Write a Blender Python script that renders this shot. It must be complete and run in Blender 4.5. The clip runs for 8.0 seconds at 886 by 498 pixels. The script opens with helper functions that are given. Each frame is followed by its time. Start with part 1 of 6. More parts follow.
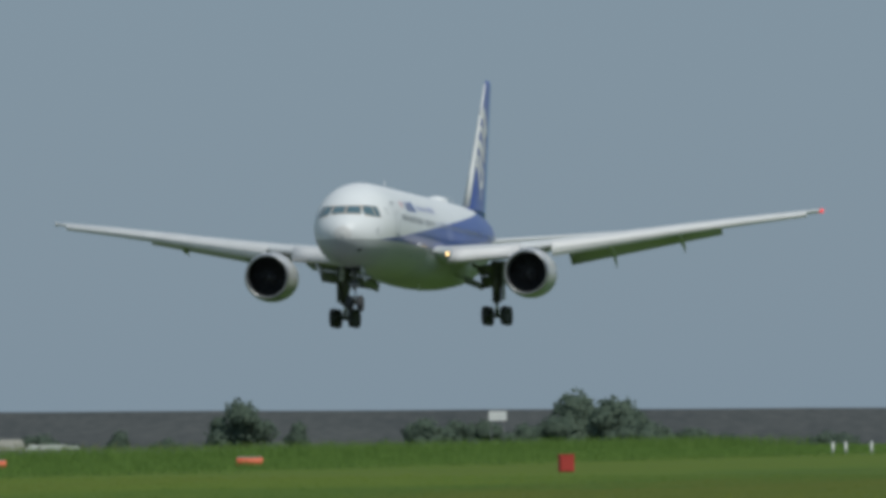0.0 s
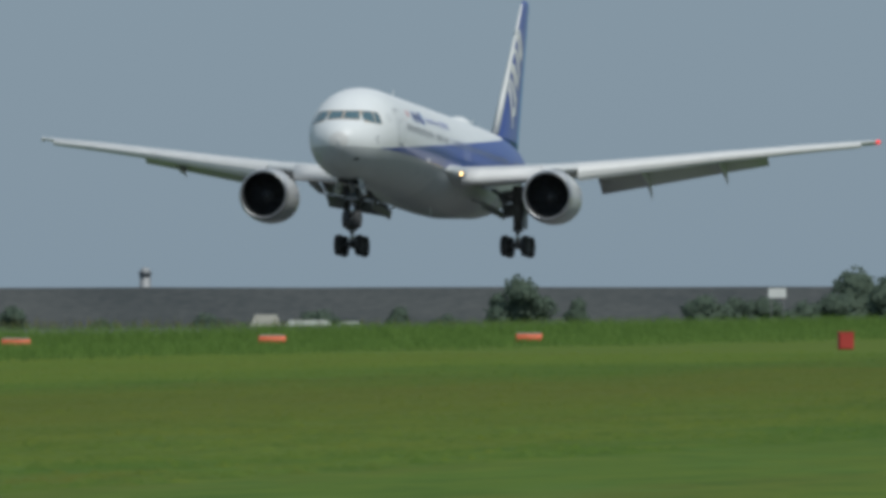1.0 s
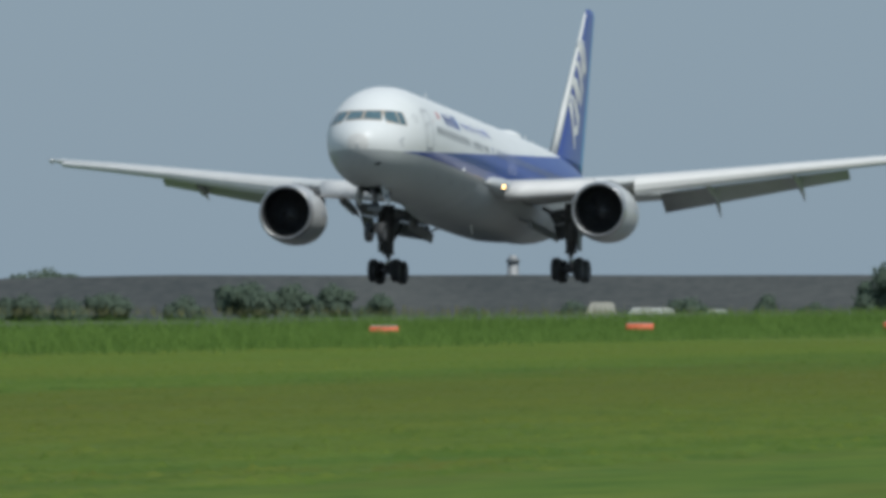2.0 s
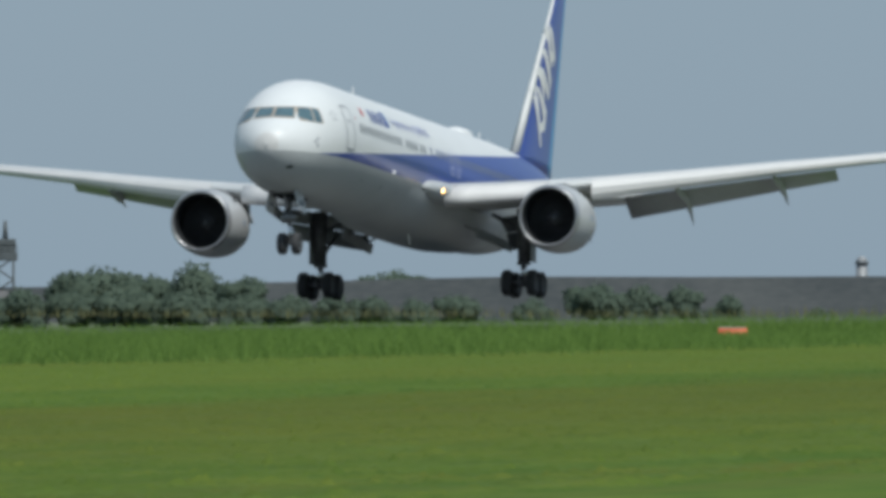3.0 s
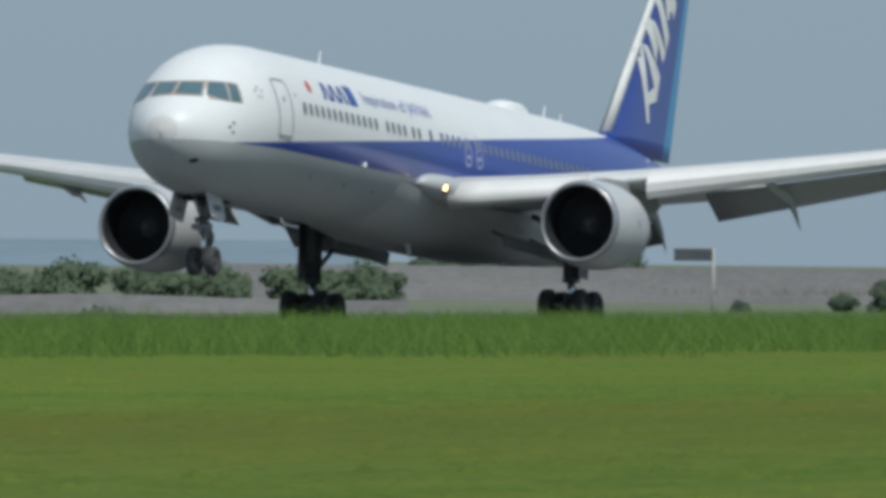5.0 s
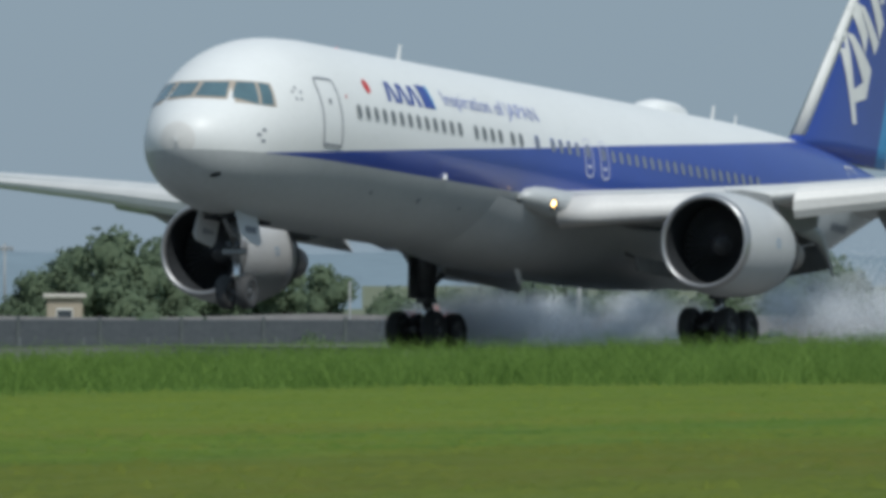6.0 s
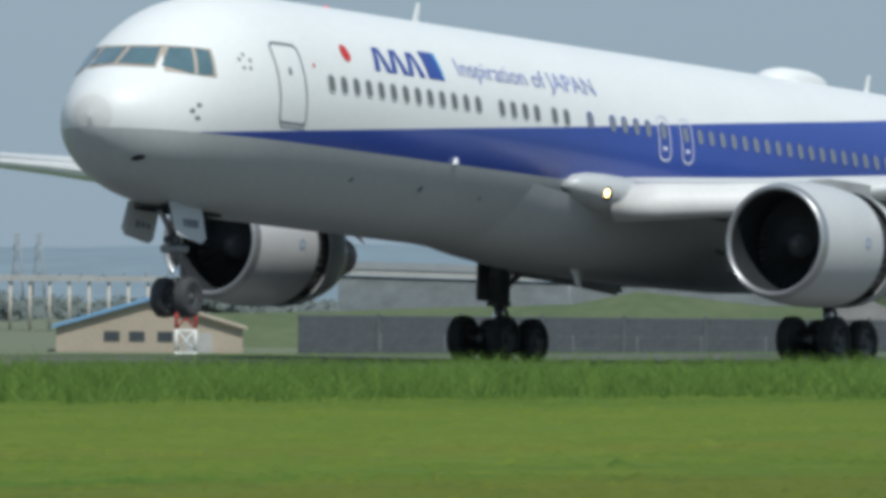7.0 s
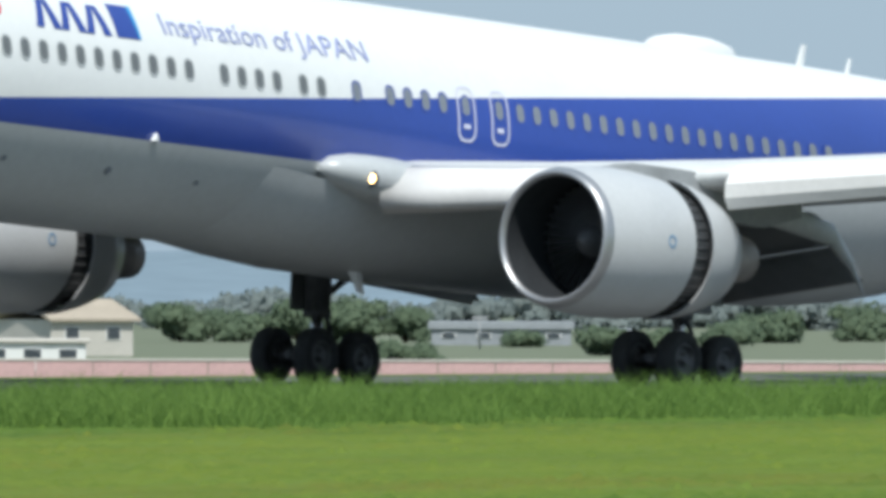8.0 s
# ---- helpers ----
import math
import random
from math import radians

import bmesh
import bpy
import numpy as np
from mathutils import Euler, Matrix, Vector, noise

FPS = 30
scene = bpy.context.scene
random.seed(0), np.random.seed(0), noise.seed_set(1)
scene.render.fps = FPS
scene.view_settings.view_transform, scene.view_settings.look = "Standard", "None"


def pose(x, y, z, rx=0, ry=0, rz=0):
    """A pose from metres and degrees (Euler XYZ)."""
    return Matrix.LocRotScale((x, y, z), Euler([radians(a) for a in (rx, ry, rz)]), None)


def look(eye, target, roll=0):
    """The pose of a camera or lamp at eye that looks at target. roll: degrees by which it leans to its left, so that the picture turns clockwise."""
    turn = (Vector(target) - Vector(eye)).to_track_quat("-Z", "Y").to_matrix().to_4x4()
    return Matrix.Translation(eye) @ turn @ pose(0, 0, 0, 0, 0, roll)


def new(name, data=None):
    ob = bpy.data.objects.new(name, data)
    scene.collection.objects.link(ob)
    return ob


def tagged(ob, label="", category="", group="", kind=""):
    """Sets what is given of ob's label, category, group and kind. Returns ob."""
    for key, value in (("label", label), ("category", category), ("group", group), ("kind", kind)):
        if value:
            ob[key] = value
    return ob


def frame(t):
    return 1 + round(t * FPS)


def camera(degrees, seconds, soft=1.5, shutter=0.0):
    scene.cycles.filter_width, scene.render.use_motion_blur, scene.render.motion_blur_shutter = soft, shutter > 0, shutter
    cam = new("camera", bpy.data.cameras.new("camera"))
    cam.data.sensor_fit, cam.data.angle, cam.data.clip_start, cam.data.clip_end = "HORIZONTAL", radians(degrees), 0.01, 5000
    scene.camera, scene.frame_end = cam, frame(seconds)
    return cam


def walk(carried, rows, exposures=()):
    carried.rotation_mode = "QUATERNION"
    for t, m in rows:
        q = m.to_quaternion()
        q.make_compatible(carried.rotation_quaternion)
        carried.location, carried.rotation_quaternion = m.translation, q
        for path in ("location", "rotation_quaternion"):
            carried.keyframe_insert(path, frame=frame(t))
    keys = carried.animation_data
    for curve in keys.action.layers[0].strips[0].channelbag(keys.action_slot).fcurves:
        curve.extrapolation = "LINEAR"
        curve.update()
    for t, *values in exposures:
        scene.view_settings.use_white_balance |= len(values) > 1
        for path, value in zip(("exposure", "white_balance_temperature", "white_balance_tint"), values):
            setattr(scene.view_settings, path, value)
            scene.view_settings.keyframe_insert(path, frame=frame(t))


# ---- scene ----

# ---------------------------------------------------------------- camera
EYE = 2.5
cam = camera(4.14, 8.0, soft=4.4)
PAN = [(0, 77.489, 0.731, 0.314), (0.3, 77.214, 0.655, 0.080), (0.5, 76.979, 0.567, 0.029), (0.7, 76.504, 0.334, 0.030),
       (1, 76.182, 0.158, 0.088), (1.2, 75.769, 0.020, 0.050), (2.3, 74.200, 0.165, 0.150), (2.5, 74.029, 0.142, 0.244),
       (2.8, 73.356, 0.136, 0.120), (3, 72.833, 0.111, 0.062), (3.2, 72.458, 0.060, -0.090), (3.5, 71.531, 0.013, -0.258),
       (3.7, 71.083, 0.058, -0.220), (4, 70.135, 0.215, -0.144), (4.2, 69.402, 0.210, -0.450), (5.3, 65.858, 0.034, -0.770),
       (5.5, 64.575, 0.131, -0.921), (5.7, 63.530, 0.224, -0.540), (6, 62.578, 0.072, -0.073), (6.2, 61.576, 0.010, 0.150),
       (6.5, 59.793, 0.043, -0.023), (6.8, 58.336, 0.092, -0.100), (7, 56.689, 0.054, -0.490), (7.2, 55.482, 0.022, -0.950),
       (7.5, 53.982, -0.008, -0.821), (7.7, 52.488, -0.008, -0.600), (8, 49.777, 0.076, -0.180)]
walk(cam, [(t, pose(0, 0, EYE, 90 + tilt, roll, -bearing)) for t, bearing, tilt, roll in PAN],
     exposures=[(0, -0.32), (1, -0.25), (2.5, -0.03), (4, 0.0), (6, -0.08), (6.5, 0.02), (7, 0.12), (7.5, 0.38), (8, 0.51)])

# ---------------------------------------------------------------- light
SUN_ELEVATION, SUN_BEARING = 55.0, 220.0
world = bpy.data.worlds.new("sky")
scene.world = world
world.use_nodes = True
wn = world.node_tree.nodes
sky = wn.new("ShaderNodeTexSky")
sky.sky_type = "NISHITA"
sky.sun_disc = False
sky.sun_elevation = radians(SUN_ELEVATION)
sky.sun_rotation = radians(SUN_BEARING)
sky.dust_density, sky.air_density, sky.ozone_density = 0.6, 1.0, 2.0
wn["Background"].inputs["Strength"].default_value = 0.08
world.node_tree.links.new(sky.outputs[0], wn["Background"].inputs["Color"])
haze, veil = wn.new("ShaderNodeBackground"), wn.new("ShaderNodeMixShader")
haze.inputs["Color"].default_value = (0.250, 0.348, 0.445, 1)
veil.inputs["Fac"].default_value = 0.88
world.node_tree.links.new(wn["Background"].outputs[0], veil.inputs[1])
world.node_tree.links.new(haze.outputs[0], veil.inputs[2])
world.node_tree.links.new(veil.outputs[0], wn["World Output"].inputs["Surface"])
sun = new("sun", bpy.data.lights.new("sun", "SUN"))
sun.data.energy, sun.data.angle, sun.data.color = 3.0, radians(1.5), (0.98, 0.985, 0.94)
to_sun = Vector((math.sin(radians(SUN_BEARING)) * math.cos(radians(SUN_ELEVATION)),
                 math.cos(radians(SUN_BEARING)) * math.cos(radians(SUN_ELEVATION)), math.sin(radians(SUN_ELEVATION))))
sun.matrix_basis = look((0, 0, 300), Vector((0, 0, 300)) - to_sun)


# ---------------------------------------------------------------- materials
def material(name, low, high, rough=0.6, metal=0.0, scale=1.0, bump=0.0, detail=8.0, island=0.0, coat=0.0, each=0.0, fine=12.0):
    """A surface with two scales of variation between two colours."""
    m = bpy.data.materials.new(name)
    m.use_nodes = True
    n, links = m.node_tree.nodes, m.node_tree.links
    b = n["Principled BSDF"]
    b.inputs["Roughness"].default_value, b.inputs["Metallic"].default_value = rough, metal
    b.inputs["Coat Weight"].default_value = coat
    if rough >= 0.85:
        b.inputs["Specular IOR Level"].default_value = 0.04
    where = n.new("ShaderNodeTexCoord")
    big, small = n.new("ShaderNodeTexNoise"), n.new("ShaderNodeTexNoise")
    big.inputs["Scale"].default_value, big.inputs["Detail"].default_value = scale, detail
    small.inputs["Scale"].default_value, small.inputs["Detail"].default_value = scale * fine, 4
    for t in (big, small):
        links.new(where.outputs["Object"], t.inputs["Vector"])
    add = n.new("ShaderNodeMath")
    add.operation = "ADD"
    links.new(big.outputs["Fac"], add.inputs[0])
    links.new(small.outputs["Fac"], add.inputs[1])
    span = n.new("ShaderNodeMapRange")
    span.inputs["From Min"].default_value, span.inputs["From Max"].default_value = 0.7, 1.3
    links.new(add.outputs[0], span.inputs["Value"])
    mix = n.new("ShaderNodeMix")
    mix.data_type = "RGBA"
    mix.inputs["A"].default_value, mix.inputs["B"].default_value = (*low, 1), (*high, 1)
    source = span.outputs["Result"]
    for weight, node, socket in ((island, "ShaderNodeNewGeometry", "Random Per Island"), (each, "ShaderNodeObjectInfo", "Random")):
        if weight:
            rnd = n.new(node)
            blend = n.new("ShaderNodeMix")
            blend.inputs["Factor"].default_value = weight
            links.new(source, blend.inputs["A"])
            links.new(rnd.outputs[socket], blend.inputs["B"])
            source = blend.outputs["Result"]
    links.new(source, mix.inputs["Factor"])
    links.new(mix.outputs["Result"], b.inputs["Base Color"])
    if bump:
        bp = n.new("ShaderNodeBump")
        bp.inputs["Strength"].default_value, bp.inputs["Distance"].default_value = 0.6, bump
        links.new(add.outputs[0], bp.inputs["Height"])
        links.new(bp.outputs["Normal"], b.inputs["Normal"])
    return m


def shade(c, k):
    return tuple(min(1.0, v * k) for v in c)


def plain(name, c, rough=0.5, metal=0.0, vary=0.12, scale=1.5, bump=0.0, coat=0.0, **more):
    return material(name, shade(c, 1 - vary), shade(c, 1 + vary), rough, metal, scale, bump, coat=coat, **more)


def glowing(name, c, strength):
    m = plain(name, c)
    b = m.node_tree.nodes["Principled BSDF"]
    b.inputs["Emission Color"].default_value, b.inputs["Emission Strength"].default_value = (*c, 1), strength
    return m


white_paint = plain("white_paint", (0.76, 0.77, 0.77), 0.45, vary=0.03, scale=0.5, coat=0.08)
grey_paint = plain("grey_paint", (0.47, 0.49, 0.50), 0.34, vary=0.06, scale=0.5)
blue_paint = plain("blue_paint", (0.024, 0.062, 0.32), 0.3, vary=0.06, scale=0.5, coat=0.3)
cyan_paint = plain("cyan_paint", (0.03, 0.30, 0.62), 0.3, vary=0.06, coat=0.3)
red_paint = plain("red_paint", (0.62, 0.03, 0.03), 0.4)
radome_grey = plain("radome_grey", (0.67, 0.66, 0.645), 0.5, vary=0.04, scale=0.6)
wing_grey = plain("wing_grey", (0.60, 0.61, 0.61), 0.5, vary=0.08, scale=0.6)
under_grey = plain("under_grey", (0.33, 0.34, 0.35), 0.55, vary=0.12, scale=0.7)
slat_metal = plain("slat_metal", (0.68, 0.67, 0.66), 0.5, 0.0, vary=0.06, scale=0.8)
lip_metal = plain("lip_metal", (0.47, 0.47, 0.48), 0.38, 0.75, vary=0.05)
nacelle_white = plain("nacelle_white", (0.54, 0.55, 0.56), 0.42, vary=0.05, scale=0.9, coat=0.2)
# near-black, so that the shade inside the inlet sits in the liner's colour
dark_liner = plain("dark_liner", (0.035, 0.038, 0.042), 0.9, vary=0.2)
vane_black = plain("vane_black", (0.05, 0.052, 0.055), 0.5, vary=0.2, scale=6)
hot_metal = plain("hot_metal", (0.36, 0.33, 0.31), 0.45, 0.4, vary=0.2, scale=3)
strut_metal = plain("strut_metal", (0.30, 0.31, 0.32), 0.4, 0.5, vary=0.25, scale=4)
# strut_dark and rubber are lightened to paint a little haze over the darks
strut_dark = plain("strut_dark", (0.14, 0.14, 0.145), 0.5, 0.3, vary=0.3, scale=4)
chrome = plain("chrome", (0.8, 0.8, 0.8), 0.15, 1.0, vary=0.03)
rubber = plain("rubber", (0.052, 0.053, 0.055), 0.8, vary=0.3, scale=6)
hub_metal = plain("hub_metal", (0.14, 0.14, 0.14), 0.4, 0.6, vary=0.2, scale=6)
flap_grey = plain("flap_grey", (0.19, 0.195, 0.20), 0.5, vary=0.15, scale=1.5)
window_glass = plain("window_glass", (0.15, 0.16, 0.165), 0.2, vary=0.2)
blind_glass = plain("blind_glass", (0.20, 0.22, 0.25), 0.3, vary=0.15)
# brightened and blued to put the sky's reflection into the glass colour
cockpit_glass = plain("cockpit_glass", (0.09, 0.16, 0.19), 0.05, vary=0.2, coat=1.0)
frame_tan = plain("frame_tan", (0.42, 0.36, 0.30), 0.45, vary=0.1)
exit_line = plain("exit_line", (0.62, 0.62, 0.72), 0.4)
slogan_paint = plain("slogan_paint", (0.30, 0.34, 0.58), 0.4)
# distance haze is painted into this blue-grey
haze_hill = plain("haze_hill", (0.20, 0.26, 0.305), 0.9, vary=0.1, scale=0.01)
line_grey = plain("line_grey", (0.20, 0.22, 0.26), 0.5)
lamp_glow = glowing("lamp_glow", (1.0, 0.66, 0.25), 8.0)
red_glow = glowing("red_glow", (0.8, 0.05, 0.05), 1.2)


def field_material():
    """Grass land: mown bands along the runway, streaks and patches; haze painted as greyer land beyond the runway."""
    m = material("field_grass", (0.078, 0.132, 0.024), (0.106, 0.168, 0.030), 0.95, 0, 0.10, 0.0, fine=9)
    n, links = m.node_tree.nodes, m.node_tree.links
    b = n["Principled BSDF"]
    colour = b.inputs["Base Color"].links[0].from_socket
    where = n.new("ShaderNodeTexCoord")

    def layer(colour, scale, low, high, most, tint, detail=5):
        stretch, grain, span, mix = n.new("ShaderNodeMapping"), n.new("ShaderNodeTexNoise"), n.new("ShaderNodeMapRange"), n.new("ShaderNodeMix")
        stretch.inputs["Scale"].default_value = scale
        grain.inputs["Scale"].default_value, grain.inputs["Detail"].default_value = 1.0, detail
        span.inputs["From Min"].default_value, span.inputs["From Max"].default_value, span.inputs["To Max"].default_value = low, high, most
        mix.data_type = "RGBA"
        mix.inputs["B"].default_value = (*tint, 1)
        links.new(where.outputs["Object"], stretch.inputs["Vector"])
        links.new(stretch.outputs["Vector"], grain.inputs["Vector"])
        links.new(grain.outputs["Fac"], span.inputs["Value"])
        links.new(span.outputs["Result"], mix.inputs["Factor"])
        links.new(colour, mix.inputs["A"])
        return mix.outputs["Result"]
    colour = layer(colour, (0.006, 0.075, 1), 0.42, 0.58, 0.90, (0.122, 0.162, 0.026), 2)
    colour = layer(colour, (0.008, 0.13, 1), 0.50, 0.60, 0.75, (0.126, 0.124, 0.030), 2)
    colour = layer(colour, (0.016, 0.11, 1), 0.52, 0.64, 0.80, (0.056, 0.126, 0.024), 3)
    colour = layer(colour, (0.11, 0.55, 1), 0.50, 0.64, 0.75, (0.140, 0.180, 0.032))
    colour = layer(colour, (0.30, 0.80, 1), 0.50, 0.64, 0.75, (0.056, 0.112, 0.022))
    colour = layer(colour, (1.6, 1.2, 1), 0.50, 0.70, 0.50, (0.142, 0.188, 0.038), 8)
    colour = layer(colour, (0.20, 0.34, 1), 0.54, 0.68, 0.55, (0.112, 0.186, 0.044), 6)
    colour = layer(colour, (0.9, 1.4, 1), 0.54, 0.66, 0.50, (0.060, 0.108, 0.022), 6)
    # every tuft has a tone of its own
    rnd, tone, tuft = n.new("ShaderNodeNewGeometry"), n.new("ShaderNodeMath"), n.new("ShaderNodeMix")
    tone.operation = "MULTIPLY"
    tone.inputs[1].default_value = 0.34
    tuft.data_type = "RGBA"
    tuft.inputs["B"].default_value = (0.088, 0.160, 0.030, 1)
    links.new(rnd.outputs["Random Per Island"], tone.inputs[0])
    links.new(tone.outputs[0], tuft.inputs["Factor"])
    links.new(colour, tuft.inputs["A"])
    colour = tuft.outputs["Result"]
    # the grass grows darker and greener towards the runway's end
    along, far, lush = n.new("ShaderNodeSeparateXYZ"), n.new("ShaderNodeMapRange"), n.new("ShaderNodeMix")
    far.inputs["From Min"].default_value, far.inputs["From Max"].default_value, far.inputs["To Max"].default_value = 130, 330, 0.55
    lush.data_type = "RGBA"
    lush.inputs["B"].default_value = (0.050, 0.098, 0.026, 1)
    links.new(where.outputs["Object"], along.inputs[0])
    links.new(along.outputs["X"], far.inputs["Value"])
    links.new(far.outputs["Result"], lush.inputs["Factor"])
    links.new(colour, lush.inputs["A"])
    colour = lush.outputs["Result"]
    # mown strips along the runway: dry and brownish near the road, yellow-green next to the tall grass
    def strip(colour, edges, most, tint):
        y, wave, add, band, mix = n.new("ShaderNodeSeparateXYZ"), n.new("ShaderNodeTexNoise"), n.new("ShaderNodeMath"), n.new("ShaderNodeValToRGB"), n.new("ShaderNodeMix")
        stretch = n.new("ShaderNodeMapping")
        stretch.inputs["Scale"].default_value = (0.03, 0.16, 1)
        wave.inputs["Scale"].default_value, wave.inputs["Detail"].default_value = 1.0, 5
        add.operation = "MULTIPLY_ADD"
        add.inputs[1].default_value = 0.11
        scale = n.new("ShaderNodeMath")
        scale.operation = "MULTIPLY"
        scale.inputs[1].default_value = 0.005
        links.new(where.outputs["Object"], y.inputs[0])
        links.new(y.outputs["Y"], scale.inputs[0])
        links.new(where.outputs["Object"], stretch.inputs["Vector"])
        links.new(stretch.outputs["Vector"], wave.inputs["Vector"])
        links.new(wave.outputs["Fac"], add.inputs[0])
        links.new(scale.outputs[0], add.inputs[2])
        ramp = band.color_ramp
        for k, (at, value) in enumerate(edges):
            e = ramp.elements[k] if k < 2 else ramp.elements.new(at)
            e.position, e.color = at, (value * most, value * most, value * most, 1)
        links.new(add.outputs[0], band.inputs["Fac"])
        mix.data_type = "RGBA"
        mix.inputs["B"].default_value = (*tint, 1)
        links.new(band.outputs["Color"], mix.inputs["Factor"])
        links.new(colour, mix.inputs["A"])
        return mix.outputs["Result"]
    colour = strip(colour, ((0.24, 0.0), (1.0, 0.0), (0.365, 1.0), (0.415, 1.0), (0.445, 0.0)), 0.50, (0.118, 0.122, 0.028))
    colour = strip(colour, ((0.44, 0.0), (1.0, 0.0), (0.50, 1.0), (0.62, 1.0), (0.66, 0.0)), 0.36, (0.165, 0.205, 0.036))
    # by distance from the runway the land turns paler and greyer, painting in haze
    split, wave, add, span, mix = n.new("ShaderNodeSeparateXYZ"), n.new("ShaderNodeTexNoise"), n.new("ShaderNodeMath"), n.new("ShaderNodeMapRange"), n.new("ShaderNodeMix")
    wave.inputs["Scale"].default_value = 0.03
    add.operation = "MULTIPLY_ADD"
    add.inputs[1].default_value = 60.0
    span.inputs["From Min"].default_value, span.inputs["From Max"].default_value = 205, 250
    mix.data_type = "RGBA"
    mix.inputs["B"].default_value = (0.165, 0.185, 0.130, 1)
    links.new(where.outputs["Object"], split.inputs[0])
    links.new(where.outputs["Object"], wave.inputs["Vector"])
    links.new(wave.outputs["Fac"], add.inputs[0])
    links.new(split.outputs["Y"], add.inputs[2])
    links.new(add.outputs[0], span.inputs["Value"])
    links.new(span.outputs["Result"], mix.inputs["Factor"])
    links.new(colour, mix.inputs["A"])
    links.new(mix.outputs["Result"], b.inputs["Base Color"])
    return m


def leafy(name, low, high, island=0.6):
    m = material(name, low, high, 0.7, 0, 0.6, 0, island=island)
    b = m.node_tree.nodes["Principled BSDF"]
    b.inputs["Specular IOR Level"].default_value = 0.05
    n, links = m.node_tree.nodes, m.node_tree.links
    thin, mix = n.new("ShaderNodeBsdfTranslucent"), n.new("ShaderNodeMixShader")
    mix.inputs["Fac"].default_value = 0.5
    links.new(b.inputs["Base Color"].links[0].from_socket, thin.inputs["Color"])
    links.new(b.outputs[0], mix.inputs[1])
    links.new(thin.outputs[0], mix.inputs[2])
    links.new(mix.outputs[0], n["Material Output"].inputs["Surface"])
    return m


field_grass = field_material()
tall_blades = leafy("tall_blades", (0.112, 0.200, 0.045), (0.260, 0.385, 0.100), 0.22)
dry_blades = leafy("dry_blades", (0.20, 0.20, 0.09), (0.30, 0.28, 0.14))
# the three leaf colours below are paled and greyed to paint in haze
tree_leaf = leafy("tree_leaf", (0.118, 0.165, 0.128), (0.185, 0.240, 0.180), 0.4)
pale_leaf = leafy("pale_leaf", (0.135, 0.190, 0.128), (0.205, 0.265, 0.172), 0.4)
hazed_leaf = leafy("hazed_leaf", (0.24, 0.285, 0.28), (0.30, 0.345, 0.335), 0.3)
bark = plain("bark", (0.10, 0.08, 0.06), 0.9, vary=0.3, scale=3)
asphalt = plain("asphalt", (0.13, 0.13, 0.127), 0.85, vary=0.25, scale=0.3, bump=0.01)
levee_earth = material("levee_earth", (0.060, 0.067, 0.069), (0.098, 0.102, 0.100), 0.95, 0, 0.05, 0.05, fine=14)
pale_earth = material("pale_earth", (0.145, 0.140, 0.138), (0.205, 0.198, 0.192), 0.95, 0, 0.08, 0.05)
bank_grass = material("bank_grass", (0.085, 0.118, 0.062), (0.125, 0.155, 0.088), 0.95, 0, 0.07, 0.05)
barrier_dark = material("barrier_dark", (0.058, 0.068, 0.080), (0.092, 0.104, 0.118), 0.8, 0, 0.3)
concrete = plain("concrete", (0.40, 0.40, 0.39), 0.85, vary=0.15, scale=0.4, bump=0.01)
stone_grey = plain("stone_grey", (0.125, 0.14, 0.145), 0.9, vary=0.25, scale=0.5)
pale_wall = plain("pale_wall", (0.55, 0.52, 0.47), 0.85, vary=0.1, scale=0.4)
tan_wall = plain("tan_wall", (0.42, 0.36, 0.29), 0.85, vary=0.1, scale=0.4)
pink_wall = plain("pink_wall", (0.58, 0.38, 0.37), 0.85, vary=0.12, scale=0.3)
blue_sheet = plain("blue_sheet", (0.09, 0.20, 0.45), 0.6, vary=0.1, scale=0.6)
blue_roof = plain("blue_roof", (0.16, 0.32, 0.50), 0.6, vary=0.1, scale=0.6)
grey_roof = plain("grey_roof", (0.28, 0.30, 0.32), 0.7, vary=0.12, scale=0.6)
orange_paint = plain("orange_paint", (0.75, 0.16, 0.07), 0.6, vary=0.1)
signal_red = plain("signal_red", (0.50, 0.05, 0.04), 0.6, vary=0.12)
signal_white = plain("signal_white", (0.75, 0.75, 0.73), 0.6, vary=0.06)
pole_grey = plain("pole_grey", (0.33, 0.34, 0.35), 0.6, 0.3, vary=0.15)
dark_glass = plain("dark_glass", (0.06, 0.07, 0.08), 0.15, vary=0.2)


tyre_smoke_white = leafy("smoke", (0.90, 0.93, 0.96), (0.93, 0.95, 0.98))


